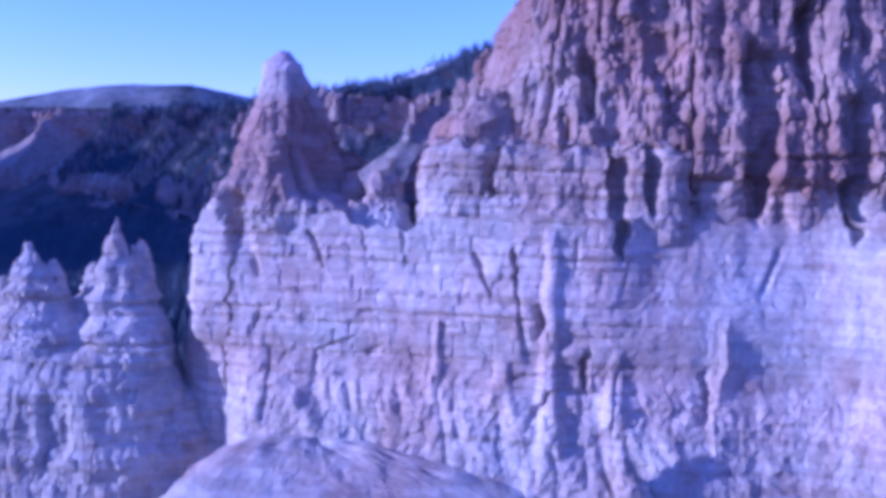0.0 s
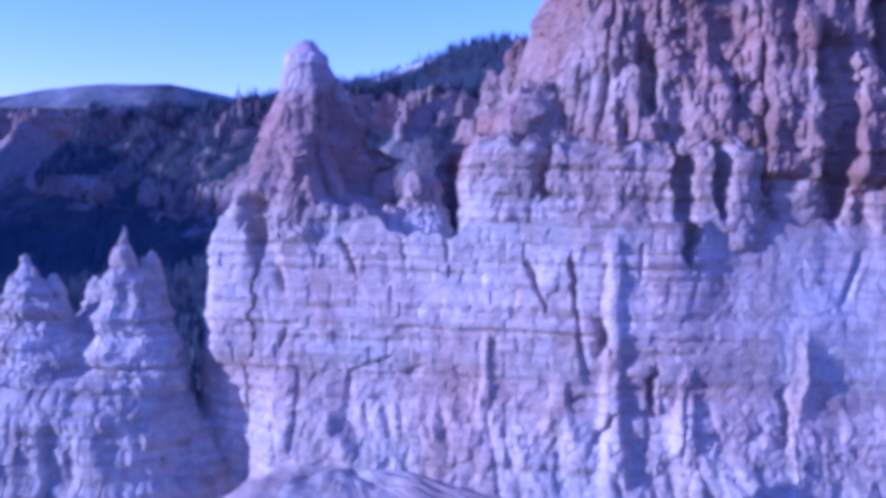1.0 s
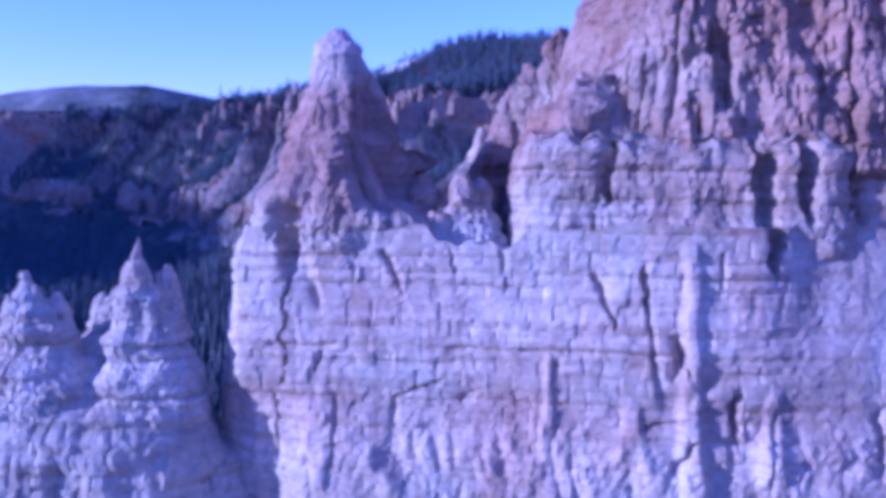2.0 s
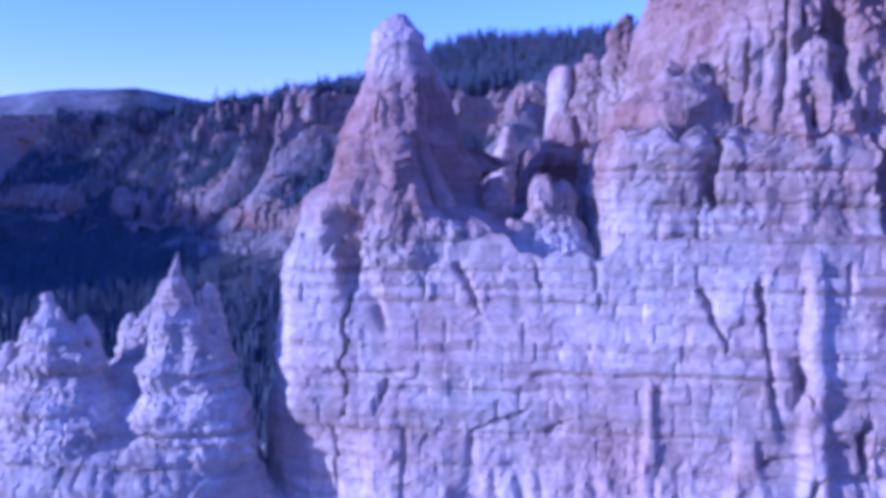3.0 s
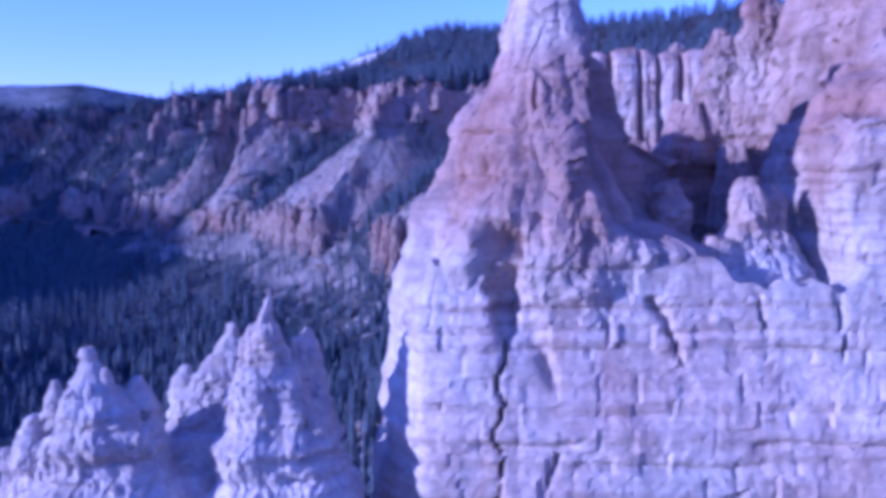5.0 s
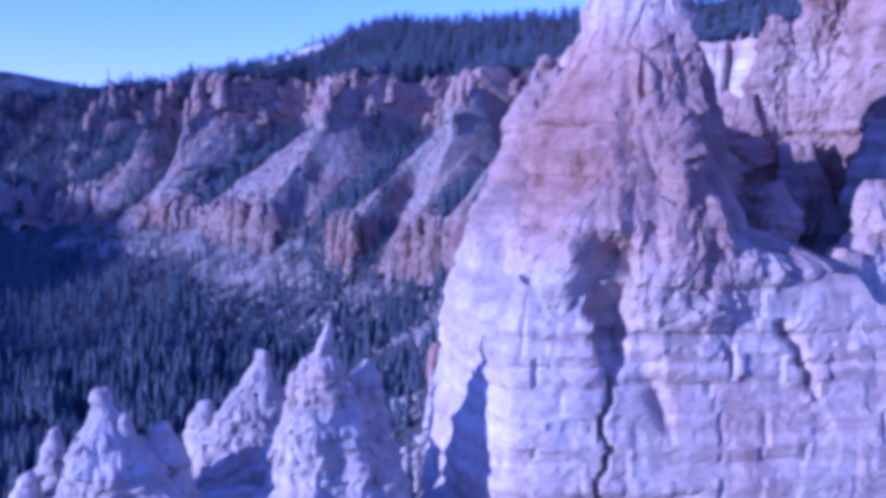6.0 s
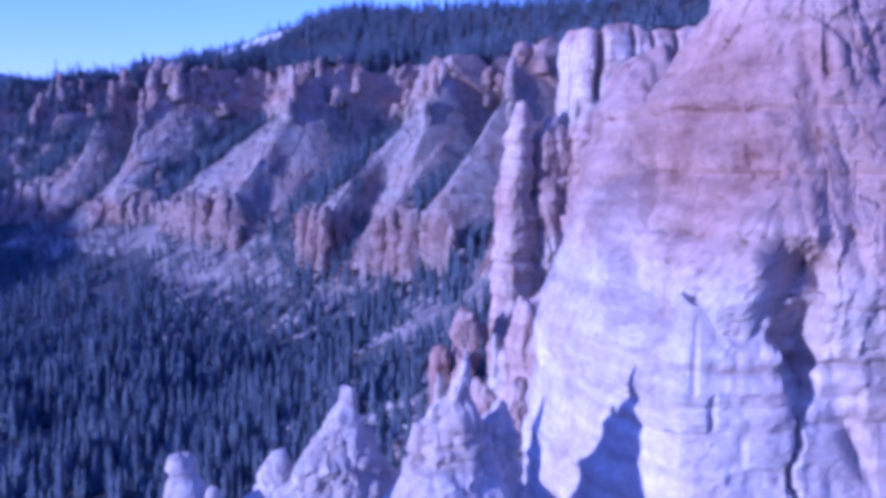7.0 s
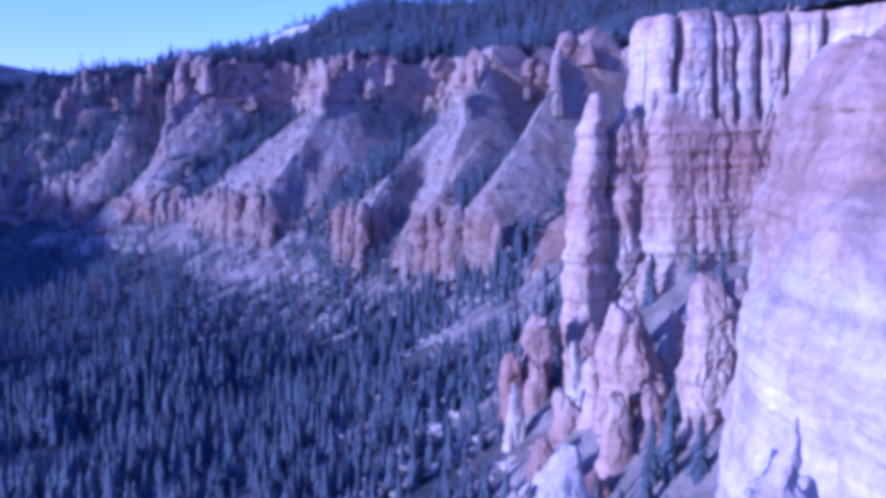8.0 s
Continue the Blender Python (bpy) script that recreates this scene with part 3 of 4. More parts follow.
TOWER = [(118, -46, 278, 20, 25.5), (130, -46, 276.4, 21, 26.5), (137, -46, 273.8, 21, 26.2), (141, -46.2, 272.2, 19.8, 25), (146, -46.3, 271.4, 17.6, 23), (150, -46.8, 272, 15.0, 22), (158, -47.2, 271, 11.8, 18.4), (166.7, -47.2, 269.6, 8.8, 14.6), (172, -47.4, 269, 7.0, 11.8), (176, -47.6, 268, 6.0, 9.6), (179, -47.8, 267.2, 5.2, 8), (181.5, -47.9, 266.6, 4.6, 5.8), (183.2, -48, 266.3, 2.9, 3.6), (184.2, -48, 266.3, 1.3, 1.6)]
REAR = [(110, -52, 300, 13, 23), (140, -51.5, 300, 10.5, 22), (152, -50.5, 301, 8.6, 21), (160, -49.5, 302, 6.5, 19), (165, -48.5, 302, 4.5, 15), (168, -48, 302, 2.4, 10)]


def tower_cuts(x, y, z):
    low = ramp01(z, 134, 152)
    hollow = -4.5 * bump(x, -60.5, 1.8, 2.4) * bump(z, 136, 5, 4) * (y < 266)
    gully = -3.0 * bump(x + 0.5 * vn(z / 4, 0.2, 0.1, 46), -38.5, 1.0, 2.2) * ramp01(z, 150, 158) * (y < 266)
    flank = np.clip(0.78 * x - 0.62 * y - np.interp(z, (138, 150, 170, 184), (-185.5, -191.0, -194.5, -197.0)), 0, 9) / 0.62 * ramp01(z, 139, 146)
    return hollow + gully - flank + 0.8 * (1 - low) + 1.6 * vn(x / 12, y / 12, z / 22, 45) * ramp01(z, 138, 150)


loft("tower", TOWER, rock_main, butte, power=(142, 8.0, 182, 2.3), res=0.42, skin=dict(block=0.5, flute=0.5, beds=0.8, rough=0.55, crag=0.42, tall=2.6), extra=tower_cuts, turn=-5, crown=1.2, chip=0.14, label="tall tower with rust middle and pale cap")
loft("tower_back", REAR, rock_main, butte, power=3.6, res=0.75, turn=-24, skin=dict(block=0.4, flute=0.3, beds=0.7, rough=0.6, crag=0.16, tall=2.0), crown=1.5, label="smooth pink rear of the tower")

for rows in ([(118, -17.5, 254, 11, 6), (134, -17.5, 254, 9, 5), (140, -17.5, 254, 6.5, 4), (144, -18.5, 254, 3.4, 2.8), (148, -18.6, 254, 2.4, 2.0), (150, -18.6, 254, 1.4, 1.2)],
             [(130, -14, 256, 5, 4), (143, -14, 255.5, 2.6, 2.2), (147, -14, 255.5, 1.9, 1.6), (149, -14, 255.5, 1.0, 0.9)],
             [(118, -25, 252, 6, 5), (136, -25, 252, 3.8, 3.4), (141, -25, 252, 1.8, 1.8)],
             [(125, -28, 268, 7, 8), (140, -27, 266, 4, 5), (150, -27, 265, 1.6, 2.0)],
             [(140, 22, 319, 14, 10), (168, 18.5, 318, 10.5, 7), (180, 16.5, 317, 8, 5), (186, 15.5, 316, 6.0, 3.6), (190, 15, 316, 3.6, 2.4), (194, 15, 316, 1.4, 1.2)],
             [(140, 8, 322, 8, 7), (168, 7, 321, 6, 5), (178, 6, 320, 4, 3.4), (184, 6, 320, 1.4, 1.4)],
             [(168, 24, 326, 6, 6), (184, 21, 325, 3.5, 3.5), (190, 20, 325, 1.2, 1.2)]):
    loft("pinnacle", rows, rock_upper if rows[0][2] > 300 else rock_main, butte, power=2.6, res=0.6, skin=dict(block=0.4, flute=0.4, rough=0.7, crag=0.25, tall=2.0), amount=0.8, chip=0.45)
for text, rows in (("broken red crag on the ledge", [(146, 11, 264, 15, 16), (158, 12, 264, 13, 15), (165, 13, 265, 10, 13), (170, 14, 266, 6.5, 10), (174, 15.5, 267, 3, 6)]),
                   ("red crag in the gap behind the tower", [(105, -4, 322, 13, 11), (140, -4.5, 321, 10.5, 8.5), (152, -3.5, 320, 8.5, 7), (160, -2, 320, 5.5, 5), (166, -1, 320, 2.5, 2.6)]),
                   ("small red crag beside the gap", [(105, 5, 306, 8, 8), (142, 4.5, 305, 5.5, 6), (152, 4, 305, 3.4, 4), (157, 4, 305, 1.4, 1.6)])):
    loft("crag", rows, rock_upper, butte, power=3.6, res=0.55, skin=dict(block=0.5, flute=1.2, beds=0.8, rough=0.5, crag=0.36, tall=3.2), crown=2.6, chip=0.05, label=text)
loft("buttress", [(60, 20, 530, 16, 11), (110, 23, 529, 12, 9), (140, 25.5, 529, 9.5, 8), (158, 27, 529, 7.5, 7), (164, 28, 529, 5, 5), (167, 28, 529, 3, 3)], rock_back, butte, power=3.6, res=0.9,
     skin=dict(block=0.6, flute=1.0, rough=0.6, crag=0.6, tall=2.5), crown=3.0, chip=0.2, label="lower pink buttress of the fluted wall")
loft("pinnacle", [(60, 3, 522, 9.5, 8), (91, 5.5, 523, 7.2, 7), (132, 8.2, 525, 6.4, 6.6), (155, 10, 526, 5.4, 6), (166, 11, 527, 4.2, 4.6), (171, 11.4, 527, 3.0, 3.2), (174, 11.7, 527, 1.6, 1.6)], rock_tan, butte, power=4.0, res=0.5, turn=20,
     skin=dict(block=0.5, flute=0.3, rough=0.5, crag=0.3, tall=2.5), amount=0.9, chip=0.2, label="slender tan pinnacle beside the fluted wall")
loft("ledge_block", [(120, 105, 265, 40, 23), (139, 105, 264.5, 39, 22.5), (155, 105, 264, 38.5, 21), (157.5, 105, 264, 37, 19), (159, 105, 265, 30, 14)], rock_block, butte, turn=3.5, power=7, res=0.9, skin=dict(flute=0.7, block=0.5, rough=0.6, beds=0.8, crag=0.35, tall=2.0), extra=front_cuts, crown=2.2, label="block of pale level beds with deep alcoves")
loft("ledge_block", [(120, 33, 262, 40, 22), (139, 33, 261, 39, 21.5), (156, 33.5, 261.5, 38.5, 20.5), (159, 34, 262, 37, 19), (160.5, 34, 263, 30, 14)], rock_block, butte, turn=-8.5, power=7, res=0.65, skin=dict(flute=0.3, block=1.0, beds=1.3, rough=0.6, crag=0.14), extra=front_cuts, crown=2.2, label="block of pink and grey level beds")
loft("buttress", [(20, -20, 222, 74, 32), (52, -20, 226, 62, 24), (61, -20, 229, 54, 18), (67, -22, 232, 46, 13), (71, -26, 235, 35, 9), (73.5, -30, 237, 24, 6.5), (75, -33, 239, 14, 4)], rock_main, butte, power=4.5, res=1.0, skin=dict(flute=0.3, beds=1.9, block=1.4, rough=0.6, crag=0.12), amount=0.45, crown=0.8, label="rounded pale buttress at the foot")
loft("pinnacle", [(30, 56, 216, 12, 10), (58, 54, 217, 7, 6), (72, 50.5, 217, 3.6, 3.2), (79, 47.5, 217, 1.8, 1.6), (82.5, 46.8, 217, 0.6, 0.6)], rock_main, butte, power=2.6, res=0.6, skin=dict(block=0.3, flute=0.4, rough=0.7, crag=0.3), amount=0.8, chip=0.4)
loft("buttress", [(20, -78, 264, 20, 20), (66, -78, 264, 12, 14), (80, -77.5, 266, 7, 10), (85, -77, 268, 3, 5)], rock_main, butte, power=2.2, res=0.85, skin=dict(flute=0.4, crag=0.4), amount=0.8, label="low saddle of pale broken rock")


# ---- the spires beside it ----
SPIRES = [
    [(84, -92, 258, 12, 9), (100, -92.5, 256.5, 12.5, 9), (110, -93, 255.5, 9, 7), (116, -93.4, 254.8, 6.4, 5.2), (122, -93.8, 254, 4.6, 3.8), (128, -94, 253, 2.6, 2.4), (131.5, -94, 252.6, 1.5, 1.4), (134.8, -94, 252.4, 0.5, 0.5)],
    [(86, -105, 271, 15, 10), (105, -104.5, 273, 11.5, 7.5), (112, -103.5, 274, 8.5, 5.2), (117, -102.8, 274.6, 5.2, 3.6), (121.5, -102.4, 275, 2.6, 2.0), (125.4, -102.3, 275, 0.8, 0.7)],
    [(88, -120, 256, 15, 10), (104, -119, 255, 11, 8), (113, -119, 254.5, 7, 5.5), (119, -119.5, 254, 3.8, 3.2), (123.5, -120, 254, 2.0, 1.5), (126.3, -120.5, 254, 0.9, 0.7)],
    [(90, -128, 262, 8, 7), (110, -127.6, 261, 3.4, 3.2), (119.5, -127.3, 261, 0.6, 0.6)],
    [(100, -88, 259, 5, 4.5), (118, -88.6, 258, 3.6, 3.2), (123.5, -88.6, 258, 2.7, 2.4), (126.5, -88.5, 258, 1.8, 1.6), (127.8, -88.4, 258, 0.9, 0.8)],
    [(100, -98, 257, 5, 4.5), (119, -98, 256, 2.2, 2.2), (126.8, -97.8, 255, 0.7, 0.7)],
    [(98, -110, 275, 6, 4.5), (111, -110.3, 275.5, 2.8, 2.2), (116, -110.5, 276, 1.6, 1.4), (118.5, -110.6, 276, 0.8, 0.7)],
    [(100, -99.5, 276, 4, 4), (113, -99.5, 276, 1.9, 1.9), (120, -99.5, 276, 0.6, 0.6)],
    [(95, -114, 258, 6, 5), (112, -114, 257, 3.2, 3), (121, -114.2, 256, 1.0, 1.0)],
    [(88, -131, 258, 7, 6), (108, -130, 257, 3, 3), (116.5, -129.5, 256.5, 0.8, 0.8)],
    [(84, -135, 259, 6, 6), (103, -134, 258, 2.6, 2.6), (111, -133.5, 257.5, 0.8, 0.8)],
    [(80, -84, 258, 9, 6.5), (92, -85.8, 257.5, 6.6, 5.5), (104, -88, 257, 4.4, 4.2), (113, -90, 256.5, 2.4, 2.4), (119, -91, 256, 1.0, 1.0)],
]
rng = np.random.default_rng(59)
for k in range(14):
    x, y, z, h = ((-98.6, 255.5, 118, 6), (-96.8, 253.6, 124, 5), (-90.8, 256, 121, 5), (-89.6, 257, 113, 6), (-106.6, 274.5, 113, 5), (-108.8, 275, 109, 5), (-100.6, 275.3, 117, 4), (-123, 254.5, 115, 6), (-125, 256, 110, 6), (-116.6, 255, 115, 5), (-132, 257.6, 104, 5), (-111.5, 259, 107, 5), (-87, 256.5, 108, 5), (-118, 253, 119, 4))[k]
    r = rng.uniform(1.0, 1.6)
    SPIRES.append([(z - 5, x, y, r * 1.5, r * 1.4), (z, x, y, r * 1.2, r * 1.1), (z + 0.55 * h, x, y, r * 0.7, r * 0.7), (z + 0.7 * h, x, y, r * 0.85, r * 0.8), (z + h, x, y, r * 0.35, r * 0.35)])
comb = thing("spire_ridge", -110, 262, 50, "jagged pale rock spires on a jointed base wall", "rock spires")
loft("base_wall", [(20, -112, 268, 46, 34), (60, -111, 267, 37, 25), (85, -110, 263, 31, 20), (94, -109.5, 262.5, 28, 16.5), (99, -109, 262.5, 25.5, 12.5), (103, -108, 262.8, 22, 8), (106, -106, 263.2, 16, 4), (108, -102, 263.5, 8, 1.6)], rock_spire, comb, power=3.0, res=0.7, skin=dict(flute=0.25, block=1.9, beds=1.4, rough=0.4, crag=0.1), chip=0.05, crown=2.4, extra=lambda x, y, z: 0.6 * foot_rills(x, y, z), label="jointed pale wall of level beds")
for rows in SPIRES:
    rows = [(z, x, y, a * (0.72 if k > len(rows) / 2 else 1.0), b * (0.72 if k > len(rows) / 2 else 1.0)) for k, (z, x, y, a, b) in enumerate(rows)]
    loft("spire", rows, rock_spire, comb, power=2.4, res=0.37, skin=dict(flute=0.2, block=1.3, beds=1.3, rough=0.35, crag=0.12), amount=1.0, crown=0.9, chip=0.42)

# ---- broken rocks at the back of the butte ----
HOODOOS = [
    ("rust red rock pillar among conifers", rock_rust, [(45, -17, 512, 8, 7), (70, -17, 511, 6, 5), (84, -18, 510, 4.4, 3.4), (89, -19.0, 510, 2.0, 1.8), (91, -19.4, 510, 1.0, 0.9)]),
    ("blunt rust rock block among conifers", rock_rust, [(40, 3, 512, 12, 8), (62, 3, 511, 9.5, 7), (76, 5, 510, 7.5, 6), (82, 8, 510, 3, 3)]),
    ("tall tan broken rock pillar", rock_tan, [(30, -11, 442, 17, 13), (60, -12, 441, 12, 10), (85, -14, 440, 9, 8), (96, -15, 440, 6.6, 6), (101, -16.4, 440, 4.4, 4), (104, -17, 440, 2, 2)]),
    ("tan rock fin beside the butte", rock_tan, [(50, -6, 405, 10, 9), (85, -9, 402, 8.5, 7), (106, -11, 400, 6.0, 5), (114, -12, 400, 4, 4), (118, -13, 400, 2, 2.5)]),
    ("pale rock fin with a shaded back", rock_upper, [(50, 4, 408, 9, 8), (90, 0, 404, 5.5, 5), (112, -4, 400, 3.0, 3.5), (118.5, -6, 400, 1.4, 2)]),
    ("low white rock knob", rock_spire, [(40, -42, 432, 10, 9), (56, -41, 430, 6, 6), (66, -40, 430, 2, 2)]),
    ("low white rock knob with a shoulder", rock_spire, [(38, -54, 430, 8, 8), (50, -54, 428, 4, 4), (56, -54, 428, 1.4, 1.4)]),
    ("broken pink rock pillar", rock_tan, [(50, 6, 446, 9, 8), (80, 5, 445, 6, 6), (96, 4, 444, 4, 4), (101, 4, 444, 2, 2)]),
    ("tan leaning rock pillar", rock_tan, [(60, 2, 476, 8, 8), (88, 1, 475, 5, 5), (104, 0, 474, 1.5, 1.5)]),
    ("short rust rock pillar", rock_rust, [(45, -6, 500, 6, 6), (64, -6, 499, 4, 4), (74, -6, 498, 1.2, 1.2)]),
]
rng = np.random.default_rng(47)
for k in range(16):
    x, y = rng.uniform(-52, 2), rng.uniform(408, 520)
    g, h, r = float(ground_z(np.array([x]), np.array([y]))[0]), rng.uniform(9, 24), rng.uniform(2.2, 4.4)
    HOODOOS.append(("small tan rock pillar among rubble", (rock_tan, rock_spire, rock_rust)[k % 3], [(g - 6, x, y, r * 1.7, r * 1.5), (g + 0.3 * h, x, y, r * 1.1, r), (g + 0.8 * h, x - 0.8, y, r * 0.8, r * 0.75), (g + 0.95 * h, x - 1.0, y, r * 0.6, r * 0.5), (g + h, x - 1.2, y, r * 0.3, r * 0.3)]))
for text, mat, rows in HOODOOS:
    ob = loft("hoodoo", rows, mat, None, power=3.6, res=0.6, skin=dict(flute=0.8, block=0.6, rough=0.7, crag=0.5, tall=3.0), amount=1.0, chip=0.16, crown=3.0)
    tagged(ob, text, "hoodoo", "hoodoos behind the butte")

# ---- the far ridge ----
RIDGE = [(70, 640), (50, 710), (34, 775), (-5, 850), (-45, 905), (-110, 990), (-180, 1078), (-245, 1150), (-306, 1228), (-390, 1340), (-480, 1475), (-600, 1590), (-760, 1705), (-1000, 1810), (-1400, 1925)]


CRESTS = np.array([-90, -20, 60, 145, 228, 388, 600, 680, 850, 1000, 1160, 1330, 1500, 1700, 1900, 2200], float)


def spurs(s):
    """0 on the crest of each spur, 1 deep in the gully; a long sunny flank and a short shaded one."""
    i = np.clip(np.searchsorted(CRESTS, s) - 1, 0, len(CRESTS) - 2)
    f = (s - CRESTS[i]) / (CRESTS[i + 1] - CRESTS[i])
    return np.clip(np.where(f < 0.68, f / 0.68, (1 - f) / 0.32), 0, 1)


def ridge_sheet():
    q, s = smooth_line(RIDGE, 3.0)
    d = np.gradient(q, axis=0)
    for _ in range(600):
        d[1:-1] = (d[:-2] + d[1:-1] * 2 + d[2:]) / 4
    d /= np.linalg.norm(d, axis=1)[:, None]
    inx, iny = d[:, 1], -d[:, 0]
    prof = [(-14, -14, 4), (0, 0, 8), (6, 40, 26), (9, 44, 3), (118, 120, 60), (124, 124, 2), (134, 168, 34), (140, 172, 3), (280, 205, 22), (420, 262, 18), (520, 280, 12), (900, 262, 12)]
    us, zs = [], []
    for (a, za, _), (b, zb, n) in zip(prof[:-1], prof[1:]):
        f = np.linspace(0, 1, n, endpoint=False)
        us.append(a + (b - a) * f), zs.append(za + (zb - za) * f)
    u, z = np.concatenate(us), np.concatenate(zs)
    S, U = np.meshgrid(s, u, indexing="ij")
    Zp = np.repeat(z[None, :], len(s), 0)
    lower = bump(Zp, 22, 20, 6)
    upper = bump(Zp, 146, 22, 8)
    talus = ramp01(Zp, 44, 60) * (1 - ramp01(Zp, 116, 130))
    sw = spurs(S + 4 * vn(S / 30, Zp / 30, 0.1, 80))
    gully = 0.85 * sw + 0.15 * ramp01(sw, 0.0, 1.0)
    push = 86 * (gully - 0.3) * ramp01(Zp, 46, 126) * (1 - ramp01(Zp, 168, 225)) + 26 * (gully - 0.4) * ramp01(Zp, -6, 20) * (1 - ramp01(Zp, 46, 90))
    push = push + (4 * (np.abs(vn(S / 21, Zp / 60, 0.3, 76)) - 0.3) + 2.5 * np.abs(vn(S / 8, Zp / 50, 0.3, 75)) - 2.5 * np.abs(vn(S / 13, Zp / 90, 0.6, 74))) * talus + 6 * vn(S / 40, 0.1, 0.3, 82) * ramp01(Zp, 20, 60) * (1 - ramp01(Zp, 172, 230))
    fin_low = 0.7 * np.abs(vn(S / 15, Zp / 80, 0.4, 84)) + 0.4 * np.abs(vn(S / 6, Zp / 50, 0.4, 77))
    fin_up = 0.7 * np.abs(vn(S / 16, Zp / 90, 0.8, 86)) + 0.5 * np.abs(vn(S / 6.5, Zp / 40, 0.8, 78))
    band = (4 * vn(S / 26, 0.3, 0.1, 83) + 9 * (0.3 - fin_low) - 5) * lower + (6 * vn(S / 30, 0.6, 0.1, 85) + 24 * (0.3 - fin_up) + 3 * np.tanh(3 * vn(S / 9, Zp / 9, 0.8, 71))) * upper
    chip = facet(S / 9, Zp / 14, 0.5, 111)
    chip2 = facet(S / 30, Zp / 26, 0.5, 121)
    band = band + (3 * chip + 4 * chip2) * (lower + upper)
    push = push + (3.0 * chip2 + 1.6 * chip) * talus
    U2 = U + push - band
    X = q[:, 0:1] + inx[:, None] * U2
    Y = q[:, 1:2] + iny[:, None] * U2
    foot = np.interp(q[:, 1], (640, 905, 1075, 1230, 1700, 2055), (60, 60, 74, 78, 84, 100))[:, None]
    rise = np.interp(q[:, 1], (640, 905, 1078, 1180, 1290, 1400, 1475, 1600, 2055), (1.0, 1.0, 1.0, 1.12, 0.95, 0.62, 0.4, 0.3, 0.3))[:, None]
    crown = 156 - 50 * gully
    Zq = np.where(Zp < 44, Zp, np.where(Zp < 124, 44 + (Zp - 44) * (crown - 44) / 80, np.where(Zp < 172, crown + (Zp - 124) * (172 - crown) / 48, Zp)))
    Zl = np.where(Zp > 172, 172 + (Zp - 172) * rise, Zq)
    # the bands come and go along the ridge
    broken = 0.12 + 0.88 * ramp01(vn(S / 40, 0.7, 0.2, 91), -0.3, 0.15)
    Zl = np.where(Zp <= 44, Zl * broken, Zl - 44 * (1 - broken) * (1 - ramp01(Zp, 44, 120)))
    Z = foot + Zl + 2.5 * fbm(X / 22, Y / 22, 0.0, 4, 89) * (1 - lower) + 0.7 * fbm(X / 6, Y / 6, 0.0, 3, 92) * talus
    Z = Z + (13 * facet(X / 17, Y / 17, 0.5, 90) + 7 * facet(X / 7, Y / 7, 0.5, 93)) * bump(Zp, 166, 8, 6)
    Z = Z + 7 * vn(S / 9, 0.2, 0.7, 94) * bump(Zp, 43, 4, 6)
    p = np.stack([X, Y, Z], -1)
    cut = int(np.searchsorted(z, 172.5))
    ob = grid_mesh("far_ridge", p[:, :cut + 1], rock_far, smooth=False)
    tagged(ob, "far ridge of rust cliff bands and pale talus slopes", "ridge", kind="structure")
    ob = grid_mesh("rim_slope", p[:, cut:], rim_mat)
    tagged(ob, "dark wooded slope above the far cliffs", "hillside", kind="structure")
    return X, Y, Z, Zp, gully, broken


def pillar_meshes():
    """Six weathered pillars, about 46 m high, to stand along the cliff bands."""
    made = []
    for k in range(6):
        at = 300.0 * k
        r = 5.0 + 1.2 * (k % 3)
        rows = [(0, at, 0, r * 1.25, r * 1.15), (14, at, 0, r * 1.05, r), (30, at, 0, r * 0.9, r * 0.85), (40, at + 0.6, 0, r * 0.7, r * 0.65), (44, at + 0.6, 0, r * 0.45, r * 0.4), (46 + k % 2, at + 0.6, 0, r * 0.2, r * 0.2)]
        ob = loft("pillar", rows, rock_far, None, power=2.8, res=1.9, skin=dict(block=0.6, flute=0.6, beds=0.9, rough=0.9, crag=0.55, tall=2.0), crown=2.5, chip=0.5)
        ob.data.transform(Matrix.Translation((-at, 0, 0)))
        made.append(ob.data)
        bpy.data.objects.remove(ob)
    return made


